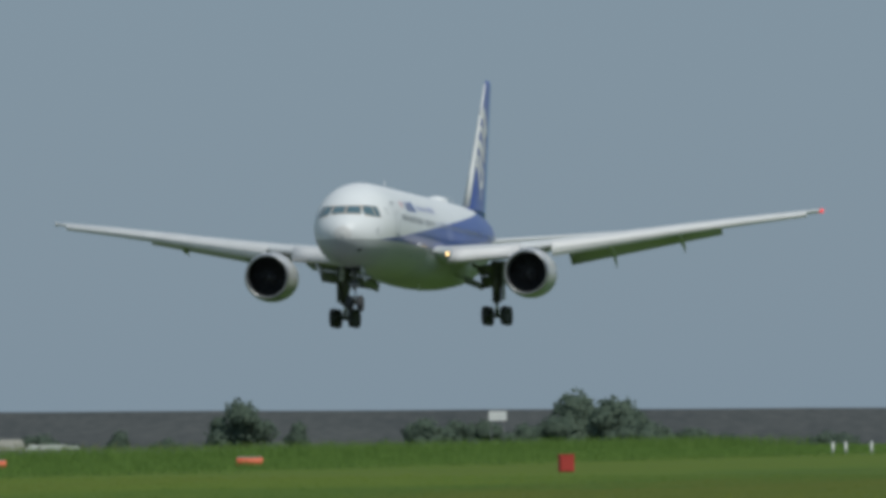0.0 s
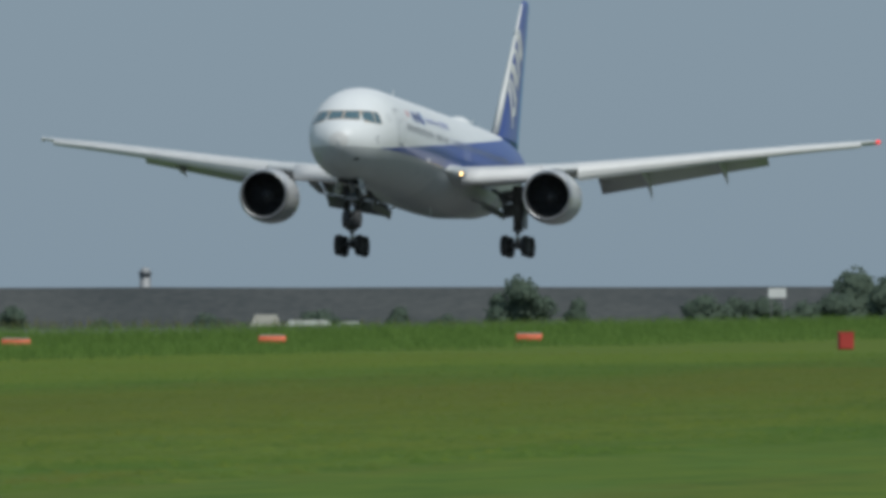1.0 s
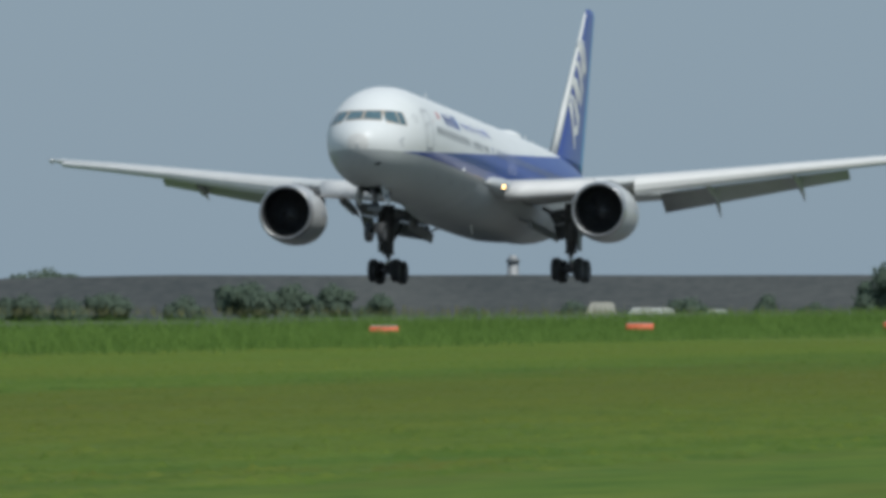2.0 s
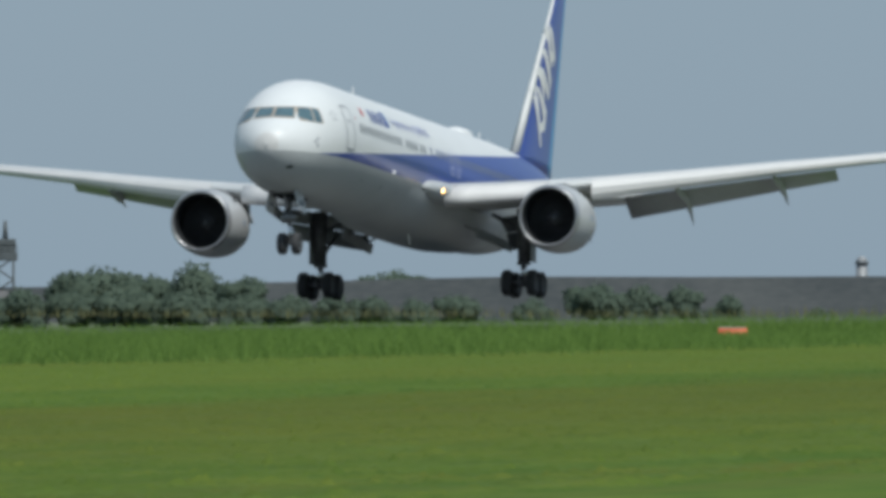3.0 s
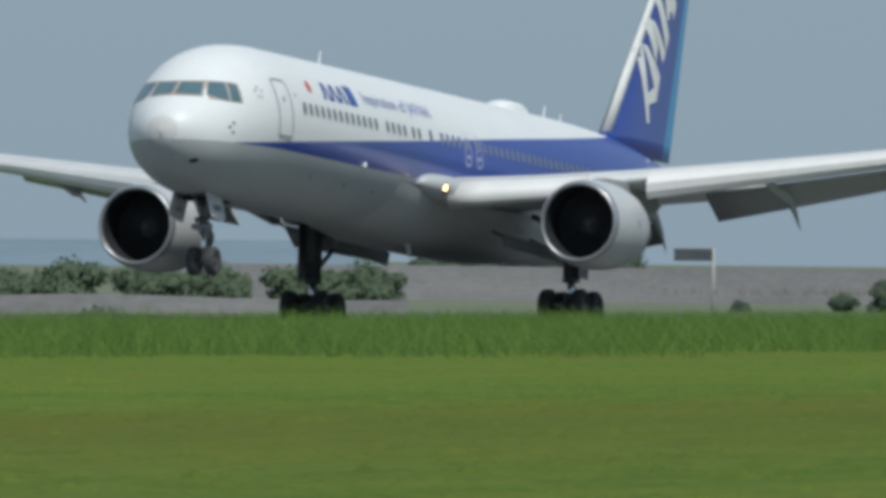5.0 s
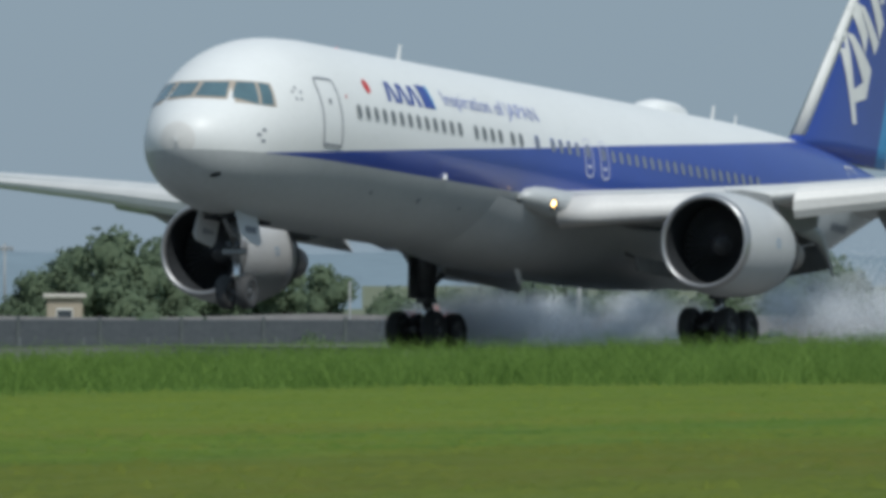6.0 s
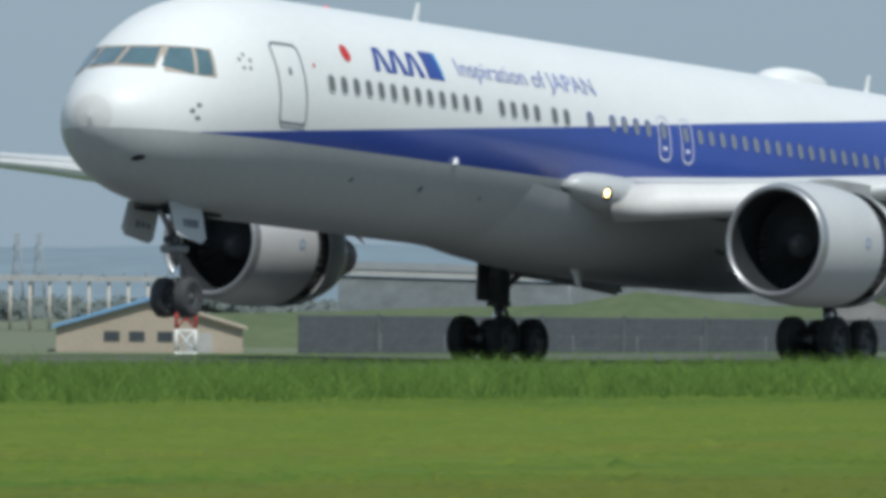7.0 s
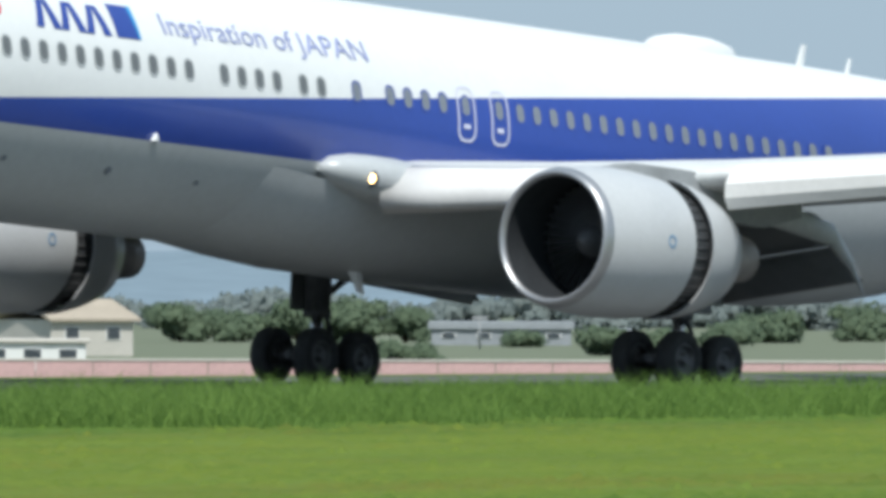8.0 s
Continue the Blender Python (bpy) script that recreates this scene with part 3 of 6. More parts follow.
def build_windows(craft):
    us = [8.69 + 0.564 * i for i in range(13)] + [16.57 + 0.56 * i for i in range(4)] + [19.1, 19.68, 20.83] + [21.93 + 0.58 * i for i in range(4)]
    us += [24.43, 25.55] + [26.26 + 0.568 * i for i in range(20)] + [39.2 + 0.568 * i for i in range(6)]
    base_u = 20.0
    pane = Shape()
    shape = rounded(0.25, 0.37, 0.11)
    pane.v += [skin(base_u + a, 0.49 + b, 0.006) for a, b in shape]
    pane.f.append(tuple(range(len(shape))))
    pane.m.append(0), pane.smooth.append(False)
    ring_on_skin(pane, base_u, 0.49, rounded(0.32, 0.45, 0.14), shape, 0.010, 1)
    me = pane.mesh("cabin_window", [window_glass, grey_paint])
    me2 = pane.mesh("cabin_window", [blind_glass, blue_paint])
    for u in us:
        ob = new("cabin_window", me2 if u > 20.5 else me)
        ob.parent = craft
        ob.location = (u - base_u, 0, 0)
    for u in (24.43, 25.55):
        e = Shape()
        ring_on_skin(e, u, 0.33, rounded(0.60, 1.12, 0.22), rounded(0.50, 1.02, 0.18), 0.014)
        for b in (-0.04,):
            e.add([skin(u + a, 0.08 + c, 0.014) for a, c in rounded(0.22, 0.09, 0.02)], [tuple(range(24))])
        part("overwing_exit", e, exit_line, craft, "white outlined emergency exit hatch")
    # passenger doors
    for u, w, mat in ((7.0, 0.35, line_grey), (46.9, 0.72, signal_white)):
        d = Shape()
        ring_on_skin(d, u, w, rounded(1.12, 1.90, 0.18), rounded(1.03, 1.81, 0.15), 0.02)
        if u < 10:
            patch(d, [(u - 0.5, w - 0.88), (u + 0.5, w - 0.88), (u + 0.5, w - 0.95), (u - 0.5, w - 0.95)], lambda a, b: skin(a, b, 0.03), 4, 1)
            d.add([skin(u - 0.02 + a, w + 0.3 + c, 0.014) for a, c in rounded(0.12, 0.16, 0.04)], [tuple(range(24))])
        part("passenger_door", d, mat, craft, "white hull door with a dark outline" if u < 10 else "blue hull door with a white outline")
    # cockpit panes
    front = [(-0.05, 0.97), (-0.74, 0.97), (-0.86, 0.52), (-0.05, 0.55)]
    for side in (1, -1):
        g = Shape()
        f = [(a * -side, b) for a, b in front]
        patch(g, f, lambda a, b: skin_front(a, b, 0.02))
        part("windscreen_pane", g, cockpit_glass, craft, "tinted windscreen pane, sky reflection in its colour, in a tan frame")
        a0, b0 = front_u(0.80, 0.97) + 0.05, front_u(0.92, 0.52) + 0.05
        m0, m1 = a0 + (4.60 - a0) * 0.50, b0 + (4.38 - b0) * 0.54
        for c in ([(a0, 0.97), (m0, 0.98), (m1, 0.34), (b0, 0.51)], [(m0 + 0.07, 0.98), (4.60, 0.93), (4.42, 0.36), (m1 + 0.07, 0.34)]):
            g = Shape()
            patch(g, c, lambda a, b: skin(a, b, 0.02, side))
            part("cockpit_side_pane", g, cockpit_glass, craft, "tinted cockpit side window, sky reflection in its colour")
        g = Shape()
        patch(g, [(a * -side, b) for a, b in ((0.0, 1.02), (-0.80, 1.02), (-0.92, 0.46), (0.0, 0.49))], lambda a, b: skin_front(a, b, 0.010))
        patch(g, [(a0 - 0.05, 1.03), (4.68, 0.98), (4.50, 0.31), (b0 - 0.05, 0.38)], lambda a, b: skin(a, b, 0.010, side), 10, 5)
        part("cockpit_frame", g, frame_tan, craft, "tan cockpit window frame")


def build_markings(craft):
    """Paint on the port side: a red disc, plain logo shapes, the slogan, small marks."""
    s = Shape()
    disc = [(0.20 * math.cos(2 * math.pi * i / 24), 0.20 * math.sin(2 * math.pi * i / 24)) for i in range(24)]
    s.add([skin(9.72 + a, 1.27 + b, 0.012) for a, b in disc], [tuple(range(24))])
    part("red_disc", s, red_paint, craft)
    # airline mark: plain slanted blocks and a square
    for u in (10.95, 11.72, 12.50):
        for dx0, dx1, up in ((0.0, 0.30, 1), (0.34, 0.64, -1)):
            b = Shape()
            lean = 0.10 * up
            patch(b, [(u + dx0 + 0.08 + lean, 1.52), (u + dx0 + 0.24 + lean, 1.52), (u + dx1 - 0.04 - lean, 0.95), (u + dx0 + 0.02 - lean, 0.95)],
                  lambda a, c: skin(a, c, 0.014), 2, 4)
            part("logo_block", b, blue_paint, craft, "plain dark blue slanted mark")
    b = Shape()
    patch(b, [(13.36, 1.60), (14.06, 1.60), (14.06, 0.95), (13.36, 0.95)], lambda a, c: skin(a, c, 0.014), 4, 5)
    part("logo_block", b, blue_paint, craft, "plain dark blue square mark")
    b = Shape()
    patch(b, [(13.96, 1.60), (14.10, 1.60), (14.10, 0.95), (14.03, 0.95)], lambda a, c: skin(a, c, 0.018), 2, 5)
    part("logo_block", b, cyan_paint, craft, "pale blue edge of the square mark")
    # slogan
    font = bpy.data.curves.new("slogan", "FONT")
    font.body, font.size, font.resolution_u = "Inspiration of JAPAN", 0.62, 3
    tmp = bpy.data.objects.new("slogan", font)
    scene.collection.objects.link(tmp)
    bpy.context.view_layer.update()
    me = bpy.data.meshes.new_from_object(tmp.evaluated_get(bpy.context.evaluated_depsgraph_get()))
    bpy.data.objects.remove(tmp)
    wide = max(v.co.x for v in me.vertices)
    for v in me.vertices:
        v.co = skin(14.85 + v.co.x * 6.62 / wide, 1.14 + v.co.y * 0.95, 0.022)
    me.materials.append(slogan_paint)
    part("slogan", me, None, craft, "dark blue slogan lettering: Inspiration of JAPAN")
    # ring of small stars, static ports and vents
    for i in range(5):
        a = radians(90 + 72 * i)
        s = Shape()
        s.add([skin(5.45 + 0.17 * math.cos(a) + 0.055 * math.cos(c), 0.74 + 0.17 * math.sin(a) + 0.055 * math.sin(c), 0.012) for c in [k * math.pi / 2 for k in range(4)]], [(0, 1, 2, 3)])
        part("star_mark", s, line_grey, craft)
    for u, w, r in ((3.9, -0.36, 0.05), (3.72, -0.50, 0.05), (3.85, -0.66, 0.05), (2.9, -1.62, 0.07), (10.4, -1.62, 0.06), (13.6, -1.62, 0.07), (13.6, -1.66, 0.05), (16.4, -1.66, 0.05)):
        s = Shape()
        s.v += [skin(u + 1.4 * r * math.cos(k * math.pi / 5), w + r * math.sin(k * math.pi / 5), 0.014) for k in range(10)]
        s.f.append(tuple(range(10)))
        s.m.append(0), s.smooth.append(False)
        part("vent", s, dark_liner if r > 0.065 and u < 3 else line_grey, craft)
    s = Shape()
    s.v += [skin(8.05 + 0.05 * math.cos(k * math.pi / 4), 0.86 + 0.05 * math.sin(k * math.pi / 4), 0.014) for k in range(8)]
    s.f.append(tuple(range(8)))
    s.m.append(0), s.smooth.append(False)
    part("door_mark", s, red_paint, craft)


def build_small_writing(craft):
    for u0, n, step in ((40.7, 5, 0.34), (44.0, 5, 0.44)):
        for i in range(n):
            s = Shape()
            patch(s, [(u0 + i * step, -0.22), (u0 + i * step + step * 0.72, -0.22), (u0 + i * step + step * 0.72, -0.44), (u0 + i * step, -0.44)], lambda a, c: skin(a, c, 0.02), 2, 2)
            part("writing_bar", s, line_grey, craft)


def foil(n=14, thick=0.12, camber=0.02):
    """Aerofoil outline, chord 1, from the trailing edge over the top and back below."""
    up, low = [], []
    for i in range(n + 1):
        x = 0.5 * (1 - math.cos(math.pi * i / n))
        y = 5 * thick * (0.2969 * math.sqrt(x) - 0.126 * x - 0.3516 * x * x + 0.2843 * x ** 3 - 0.1015 * x ** 4)
        c = camber * 4 * x * (1 - x)
        up.append((x, c + y))
        low.append((x, c - y))
    return list(reversed(up)) + low[1:-1]


WING = [(1.2, 20.2, -1.42, 10.9, 0.095), (2.6, 21.1, -1.28, 9.9, 0.095), (5.0, 22.7, -1.04, 8.2, 0.098), (8.0, 24.64, -0.72, 6.7, 0.112), (12.0, 27.27, -0.12, 5.35, 0.105),
        (16.0, 29.9, 0.50, 4.1, 0.10), (20.0, 32.54, 1.08, 3.0, 0.10), (23.2, 34.64, 1.50, 2.15, 0.10), (23.6, 35.1, 1.57, 1.6, 0.07)]


def wing_at(v):
    return [float(np.interp(v, [r[0] for r in WING], [r[k] for r in WING])) for k in (1, 2, 3, 4)]


def build_wing(craft, side):
    flip = lambda pts: [(x, y * side, z) for x, y, z in pts]
    s = Shape()
    rings = []
    for v, u, w, c, t in WING:
        rings.append(flip([air(u + a * c, v, w + b * c) for a, b in foil(14, t)]))
    s.loft(rings)
    wing = part("wing", s, wing_grey, craft, "swept grey wing with extended slats and flaps")
    # slats
    for v0, v1 in ((3.0, 6.9), (8.7, 12.6), (12.61, 16.0), (16.01, 19.4), (19.41, 22.8)):
        s = Shape()
        rings = []
        for k in range(5):
            v = v0 + (v1 - v0) * k / 4
            u, w, c, t = wing_at(v)
            d = 0.30 + 0.022 * c
            h = c * t * 0.5
            lip = 1.0 if v0 > 8 else 0.72
            out = [(0.55, h * 0.95), (0.30, h * 0.80), (0.05, h * 0.35), (-0.12, -h * 0.35), (-0.10, -h * 1.15 * lip), (0.06, -h * 1.75 * lip), (0.14, -h * 1.15 * lip), (0.10, -h * 0.2), (0.22, h * 0.35), (0.40, h * 0.65)]
            rings.append(flip([air(u - d * 0.40 + a * (0.6 + 0.05 * c), v, w - 0.09 + b) for a, b in out]))
        s.loft(rings, smooth=v0 < 8)
        part("slat", s, slat_metal, wing, "pale metal leading edge slat")
    # flaps, two panels each
    for v0, v1, chord, ang in ((3.2, 6.7, 1.45, 22), (8.7, 17.6, 1.35, 31)):
        for step in (0, 1) if v1 < 9 else (0,):
            s = Shape()
            rings = []
            for k in range(5):
                v = v0 + (v1 - v0) * k / 4
                u, w, c, t = wing_at(v)
                scale = chord * (1.0 if v1 < 9 else 1.25 - 0.62 * (v - v0) / (v1 - v0)) * (1.0 if step == 0 else 0.8)
                a = radians(ang + (14 if step else 0))
                u0, w0 = (u + c - 0.45, w - 0.10) if v1 > 9 else (30.4, -1.66 + 0.17 * (v - 3.2))
                if step:
                    u0 += chord * 0.86 * (1.0 if v1 < 9 else 1.25 - 0.55 * (v - v0) / (v1 - v0))
                    w0 -= chord * 0.40 * (1.0 if v1 < 9 else 1.25 - 0.55 * (v - v0) / (v1 - v0))
                rings.append(flip([air(u0 + (x * math.cos(a) + z * math.sin(a)) * scale, v, w0 + (z * math.cos(a) - x * math.sin(a)) * scale) for x, z in foil(7, 0.13, 0.03)]))
            s.loft(rings)
            # inboard flaps take a darker grey that paints in the engines' shade
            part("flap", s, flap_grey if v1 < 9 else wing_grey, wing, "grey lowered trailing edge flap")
    for v, drop in ((6.9, 1.15 if side > 0 else 0.45), (11.3, 1.0 if side > 0 else 0.6), (15.3, 0.75 if side > 0 else 0.5)):
        u, w, c, t = wing_at(v)
        s = Shape()
        size = 0.15 if v > 9 else 0.17
        s.loft([flip([air(u0, v + size * r * math.cos(a), w0 + size * r * 1.5 * math.sin(a)) for a in [2 * math.pi * i / 12 for i in range(12)]])
                for u0, w0, r in ((u + c * 0.50, w - 0.18, 0.1), (u + c * 0.62, w - 0.34, 0.8), (u + c * 0.82, w - 0.46, 1.0), (u + c * 0.98, w - 0.62, 0.9),
                                  (u + c + 0.6, w - 0.35 - drop * 0.7, 0.55), (u + c + 1.2, w - 0.35 - drop * 1.25, 0.06))])
        part("flap_fairing", s, wing_grey, wing)
    u, w, c, t = wing_at(23.5)
    s = Shape()
    s.turned([(0, 0.02), (0.06, 0.10), (0.25, 0.13), (0.5, 0.05)], air(u + 0.02, 23.6 * 1, w), n=12)
    s.v = flip(s.v)
    part("navigation_light", s, red_glow if side > 0 else wing_grey, wing, "red wingtip light" if side > 0 else "")
    # light housing in the wing root
    s = Shape()
    rows = []
    for u0, v0, w0, r in ((19.8, 2.38, -1.10, 0.10), (20.1, 2.42, -1.10, 0.42), (20.6, 2.50, -1.14, 0.62), (21.2, 2.60, -1.20, 0.74), (21.8, 2.72, -1.26, 0.80), (23.0, 2.8, -1.32, 0.7), (24.5, 2.8, -1.36, 0.4)):
        rows.append(flip([air(u0, v0 + r * 0.82 * math.cos(a), w0 + r * 0.62 * math.sin(a)) for a in [2 * math.pi * i / 16 for i in range(16)]]))
    s.loft(rows)
    part("wing_root_glove", s, grey_paint, wing)
    s = Shape()
    s.turned([(0.0, 0.19), (0.04, 0.19), (0.14, 0.12)], air(20.74, 2.96, -1.24), n=16, caps=True)
    s.v = flip(s.v)
    part("light_lens", s, dark_glass, wing)
    s = Shape()
    s.turned([(-0.04, 0.02), (-0.03, 0.085), (0.02, 0.10)], air(20.72, 2.99, -1.22), n=16, caps=True)
    s.v = flip(s.v)
    part("landing_light", s, lamp_glow, wing, "lit warm landing light in the wing root")
    return wing


def build_engine(craft, side):
    c = air(20.30, 7.85, -2.42)
    c = (c[0], c[1] * side, c[2])
    engine = part("engine_core", Shape().turned([(3.3, 0.86), (4.4, 0.80), (5.2, 0.66), (5.9, 0.52), (6.35, 0.46), (6.35, 0.40), (5.6, 0.42)], c, n=28), hot_metal, craft, "burnt metal exhaust nozzle")
    # fan cowl
    s = Shape()
    s.turned([(0.22, 1.385), (0.5, 1.43), (0.9, 1.468), (1.5, 1.49), (2.2, 1.475), (2.9, 1.41)], c, n=48)
    part("fan_cowl", s, nacelle_white, engine, "pale grey fan cowl with a small blue mark")
    s = Shape()
    s.turned([(0.22, 1.385), (0.12, 1.358), (0.04, 1.318), (0.0, 1.275), (0.02, 1.235), (0.12, 1.20)], c, n=48)
    part("inlet_lip", s, lip_metal, engine, "polished metal inlet lip")
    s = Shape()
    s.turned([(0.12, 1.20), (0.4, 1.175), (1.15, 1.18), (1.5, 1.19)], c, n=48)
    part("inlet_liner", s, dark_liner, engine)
    fan = Shape()
    pts = []
    for r, tw in ((0.34, 0.10), (0.7, 0.16), (1.16, 0.22)):
        for d, off in ((-1, 0.0), (1, tw)):
            a = d * 0.05 * (0.5 / r + 0.4)
            pts.append((1.28 + off, r * math.cos(a), r * math.sin(a)))
    fan.add(pts, [(0, 1, 3, 2), (2, 3, 5, 4)])
    blade = fan.mesh("fan_blade", strut_dark)
    for i in range(38):
        part("fan_blade", blade, None, engine, "", pose(*c, 360 * i / 38))
    # flat black disc behind the fan, painting the engine's dark depth
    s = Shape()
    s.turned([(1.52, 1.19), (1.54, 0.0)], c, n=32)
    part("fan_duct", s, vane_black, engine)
    s = Shape()
    s.turned([(0.92, 0.01), (1.0, 0.12), (1.2, 0.27), (1.42, 0.36)], c, n=24)
    part("spinner", s, strut_dark, engine)
    # reverser cascade under the sliding sleeve
    s = Shape()
    s.turned([(2.86, 1.28), (3.5, 1.25), (4.3, 1.12)], c, n=48)
    part("reverser_cascade", s, vane_black, engine, "black reverser cascade vanes")
    vane = Shape().tube((2.9, 1.285, 0), (3.5, 1.258, 0), 0.022, n=4).mesh("cascade_vane", strut_dark)
    for i in range(40):
        part("cascade_vane", vane, None, engine, "", pose(*c, 9 * i))
    s = Shape()
    s.turned([(2.9, 1.412), (3.3, 1.36), (3.8, 1.24), (4.35, 1.05), (4.34, 1.02), (3.8, 1.17), (2.92, 1.35), (2.9, 1.412)], c, n=48)
    sleeve = part("reverser_sleeve", s, nacelle_white, engine, "pale grey sliding reverser sleeve")
    # pylon
    s = Shape()
    rows = []
    for u, w0, w1, half in ((21.6, -1.05, -0.98, 0.04), (22.6, -1.12, -0.80, 0.20), (24.2, -1.35, -0.80, 0.22), (25.6, -1.70, -0.85, 0.20), (27.2, -1.75, -0.98, 0.16), (28.6, -1.45, -1.10, 0.05)):
        rows.append([(x, y * side, z) for x, y, z in (air(u, 7.85 - half, w0), air(u, 7.85 + half, w0), air(u, 7.85 + half, w1), air(u, 7.85 - half, w1))])
    s.loft(rows, smooth=False)
    part("pylon", s, under_grey, engine)
    # small round mark and strake
    s = Shape()
    for r0, r1 in ((0.13, 0.09),):
        for k in range(16):
            a, b = 2 * math.pi * k / 16, 2 * math.pi * (k + 1) / 16
            pts = []
            for r, t in ((r0, a), (r0, b), (r1, b), (r1, a)):
                th = radians(2) + r * math.sin(t) / 1.48
                pts.append((c[0] + 2.0 + r * math.cos(t), c[1] - 1.49 * math.cos(th), c[2] + 1.49 * math.sin(th)))
            s.add(pts, [(0, 1, 2, 3)])
    part("round_mark", s, blue_roof, engine)
    s = Shape()
    yy = side
    s.loft([[(c[0] + 0.9, c[1] + yy * 1.05, c[2] + 0.93), (c[0] + 0.9, c[1] + yy * 1.07, c[2] + 0.93), (c[0] + 0.9, c[1] + yy * 1.06, c[2] + 0.94)],
            [(c[0] + 2.0, c[1] + yy * 1.05, c[2] + 0.92), (c[0] + 2.0, c[1] + yy * 1.09, c[2] + 0.92), (c[0] + 2.0, c[1] + yy * 1.36, c[2] + 1.22)]], smooth=False)
    part("strake", s, nacelle_white, engine)
    return sleeve


def build_tail(craft):
    s = Shape()
    rows = []
    fin = ((2.0, 44.6, 8.4, 0.10), (2.6, 45.6, 7.6, 0.10), (5.0, 48.0, 6.0, 0.09), (8.0, 50.95, 4.0, 0.085), (10.6, 53.5, 2.3, 0.08), (10.85, 53.95, 1.6, 0.05))
    for w, u, c, t in fin:
        rows.append([air(u + a * c, b * c, w) for a, b in foil(12, t, 0)])
    n = len(rows[0])

    def paint(i, j):
        k = min(j, n - 1 - j)
        return 1 if k < 3 else 0
    s.loft(rows, mats=paint)
    tail = part("tail_fin", s, [blue_paint, cyan_paint], craft, "dark blue fin with a pale blue trailing edge")
    # pale leading edge
    s = Shape()
    rows = []
    for w, u, c, t in fin[1:5]:
        rows.append([air(u - 0.03 + a * 0.42, b, w) for a, b in ((1, 0.05 * c * 0.62), (0.35, 0.05 * c * 0.45), (0.05, 0.03), (-0.02, 0), (0.05, -0.03), (0.35, -0.05 * c * 0.45), (1, -0.05 * c * 0.62))])
    s.loft(rows)
    part("fin_leading_edge", s, signal_white, tail, "pale metal leading edge")

    def on_fin(u, w, out=0.02):
        cs = [float(np.interp(w, [f[0] for f in fin], [f[k] for f in fin])) for k in (1, 2, 3)]
        x = max(0.001, min(1, (u - cs[0]) / cs[1]))
        t = cs[2]
        y = 5 * t * (0.2969 * math.sqrt(x) - 0.126 * x - 0.3516 * x * x + 0.2843 * x ** 3 - 0.1015 * x ** 4) * cs[1]
        return air(u, y + out, w)
    # white airline mark: plain slanted blocks
    for block in ([(48.68, 5.83), (49.32, 6.05), (49.82, 3.22), (49.48, 3.20)],
                  [(49.32, 6.03), (49.76, 5.97), (51.17, 4.99), (50.74, 4.11)],
                  [(49.58, 4.26), (50.72, 4.65), (50.74, 4.07), (49.66, 3.86)],
                  [(49.70, 6.81), (50.25, 7.00), (50.88, 6.03), (50.61, 5.42)],
                  [(50.25, 7.00), (50.68, 6.90), (51.85, 5.87), (51.44, 5.46)],
                  [(50.82, 7.76), (51.27, 7.94), (52.27, 6.51), (51.90, 5.95)],
                  [(51.51, 8.91), (52.06, 9.12), (52.30, 7.12), (51.96, 7.10)],
                  [(52.06, 9.12), (52.49, 9.02), (53.16, 7.64), (52.74, 7.14)],
                  [(52.14, 7.82), (52.93, 8.01), (52.96, 7.52), (52.27, 7.36)]):
        b = Shape()
        patch(b, block, on_fin, 3, 5)
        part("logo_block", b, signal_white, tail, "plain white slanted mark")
    for side in (1, -1):
        s = Shape()
        rows = []
        for v, u, c, w in ((0.6, 44.6, 6.0, 0.35), (1.5, 45.4, 5.4, 0.42), (5.5, 48.3, 3.7, 0.78), (9.2, 51.0, 2.1, 1.15), (9.35, 51.4, 1.5, 1.17)):
            rows.append([(x, y * side, z) for x, y, z in (air(u + a * c, v, w + b * c) for a, b in foil(9, 0.09, 0))])
        s.loft(rows)
        part("tailplane", s, wing_grey, craft)


def blade_antenna(craft, u, w, tall, chord):
    s = Shape()
    s.loft([[air(u + a * chord + k * 0.55 * chord * 1.2, b * 0.03 * (1 - 0.5 * k), w - 0.05 + k * tall) for a, b in ((0, 0), (0.3, 1), (1 - 0.35 * k, 0), (0.3, -1))] for k in (0, 1)], smooth=False)
    part("blade_antenna", s, white_paint, craft)


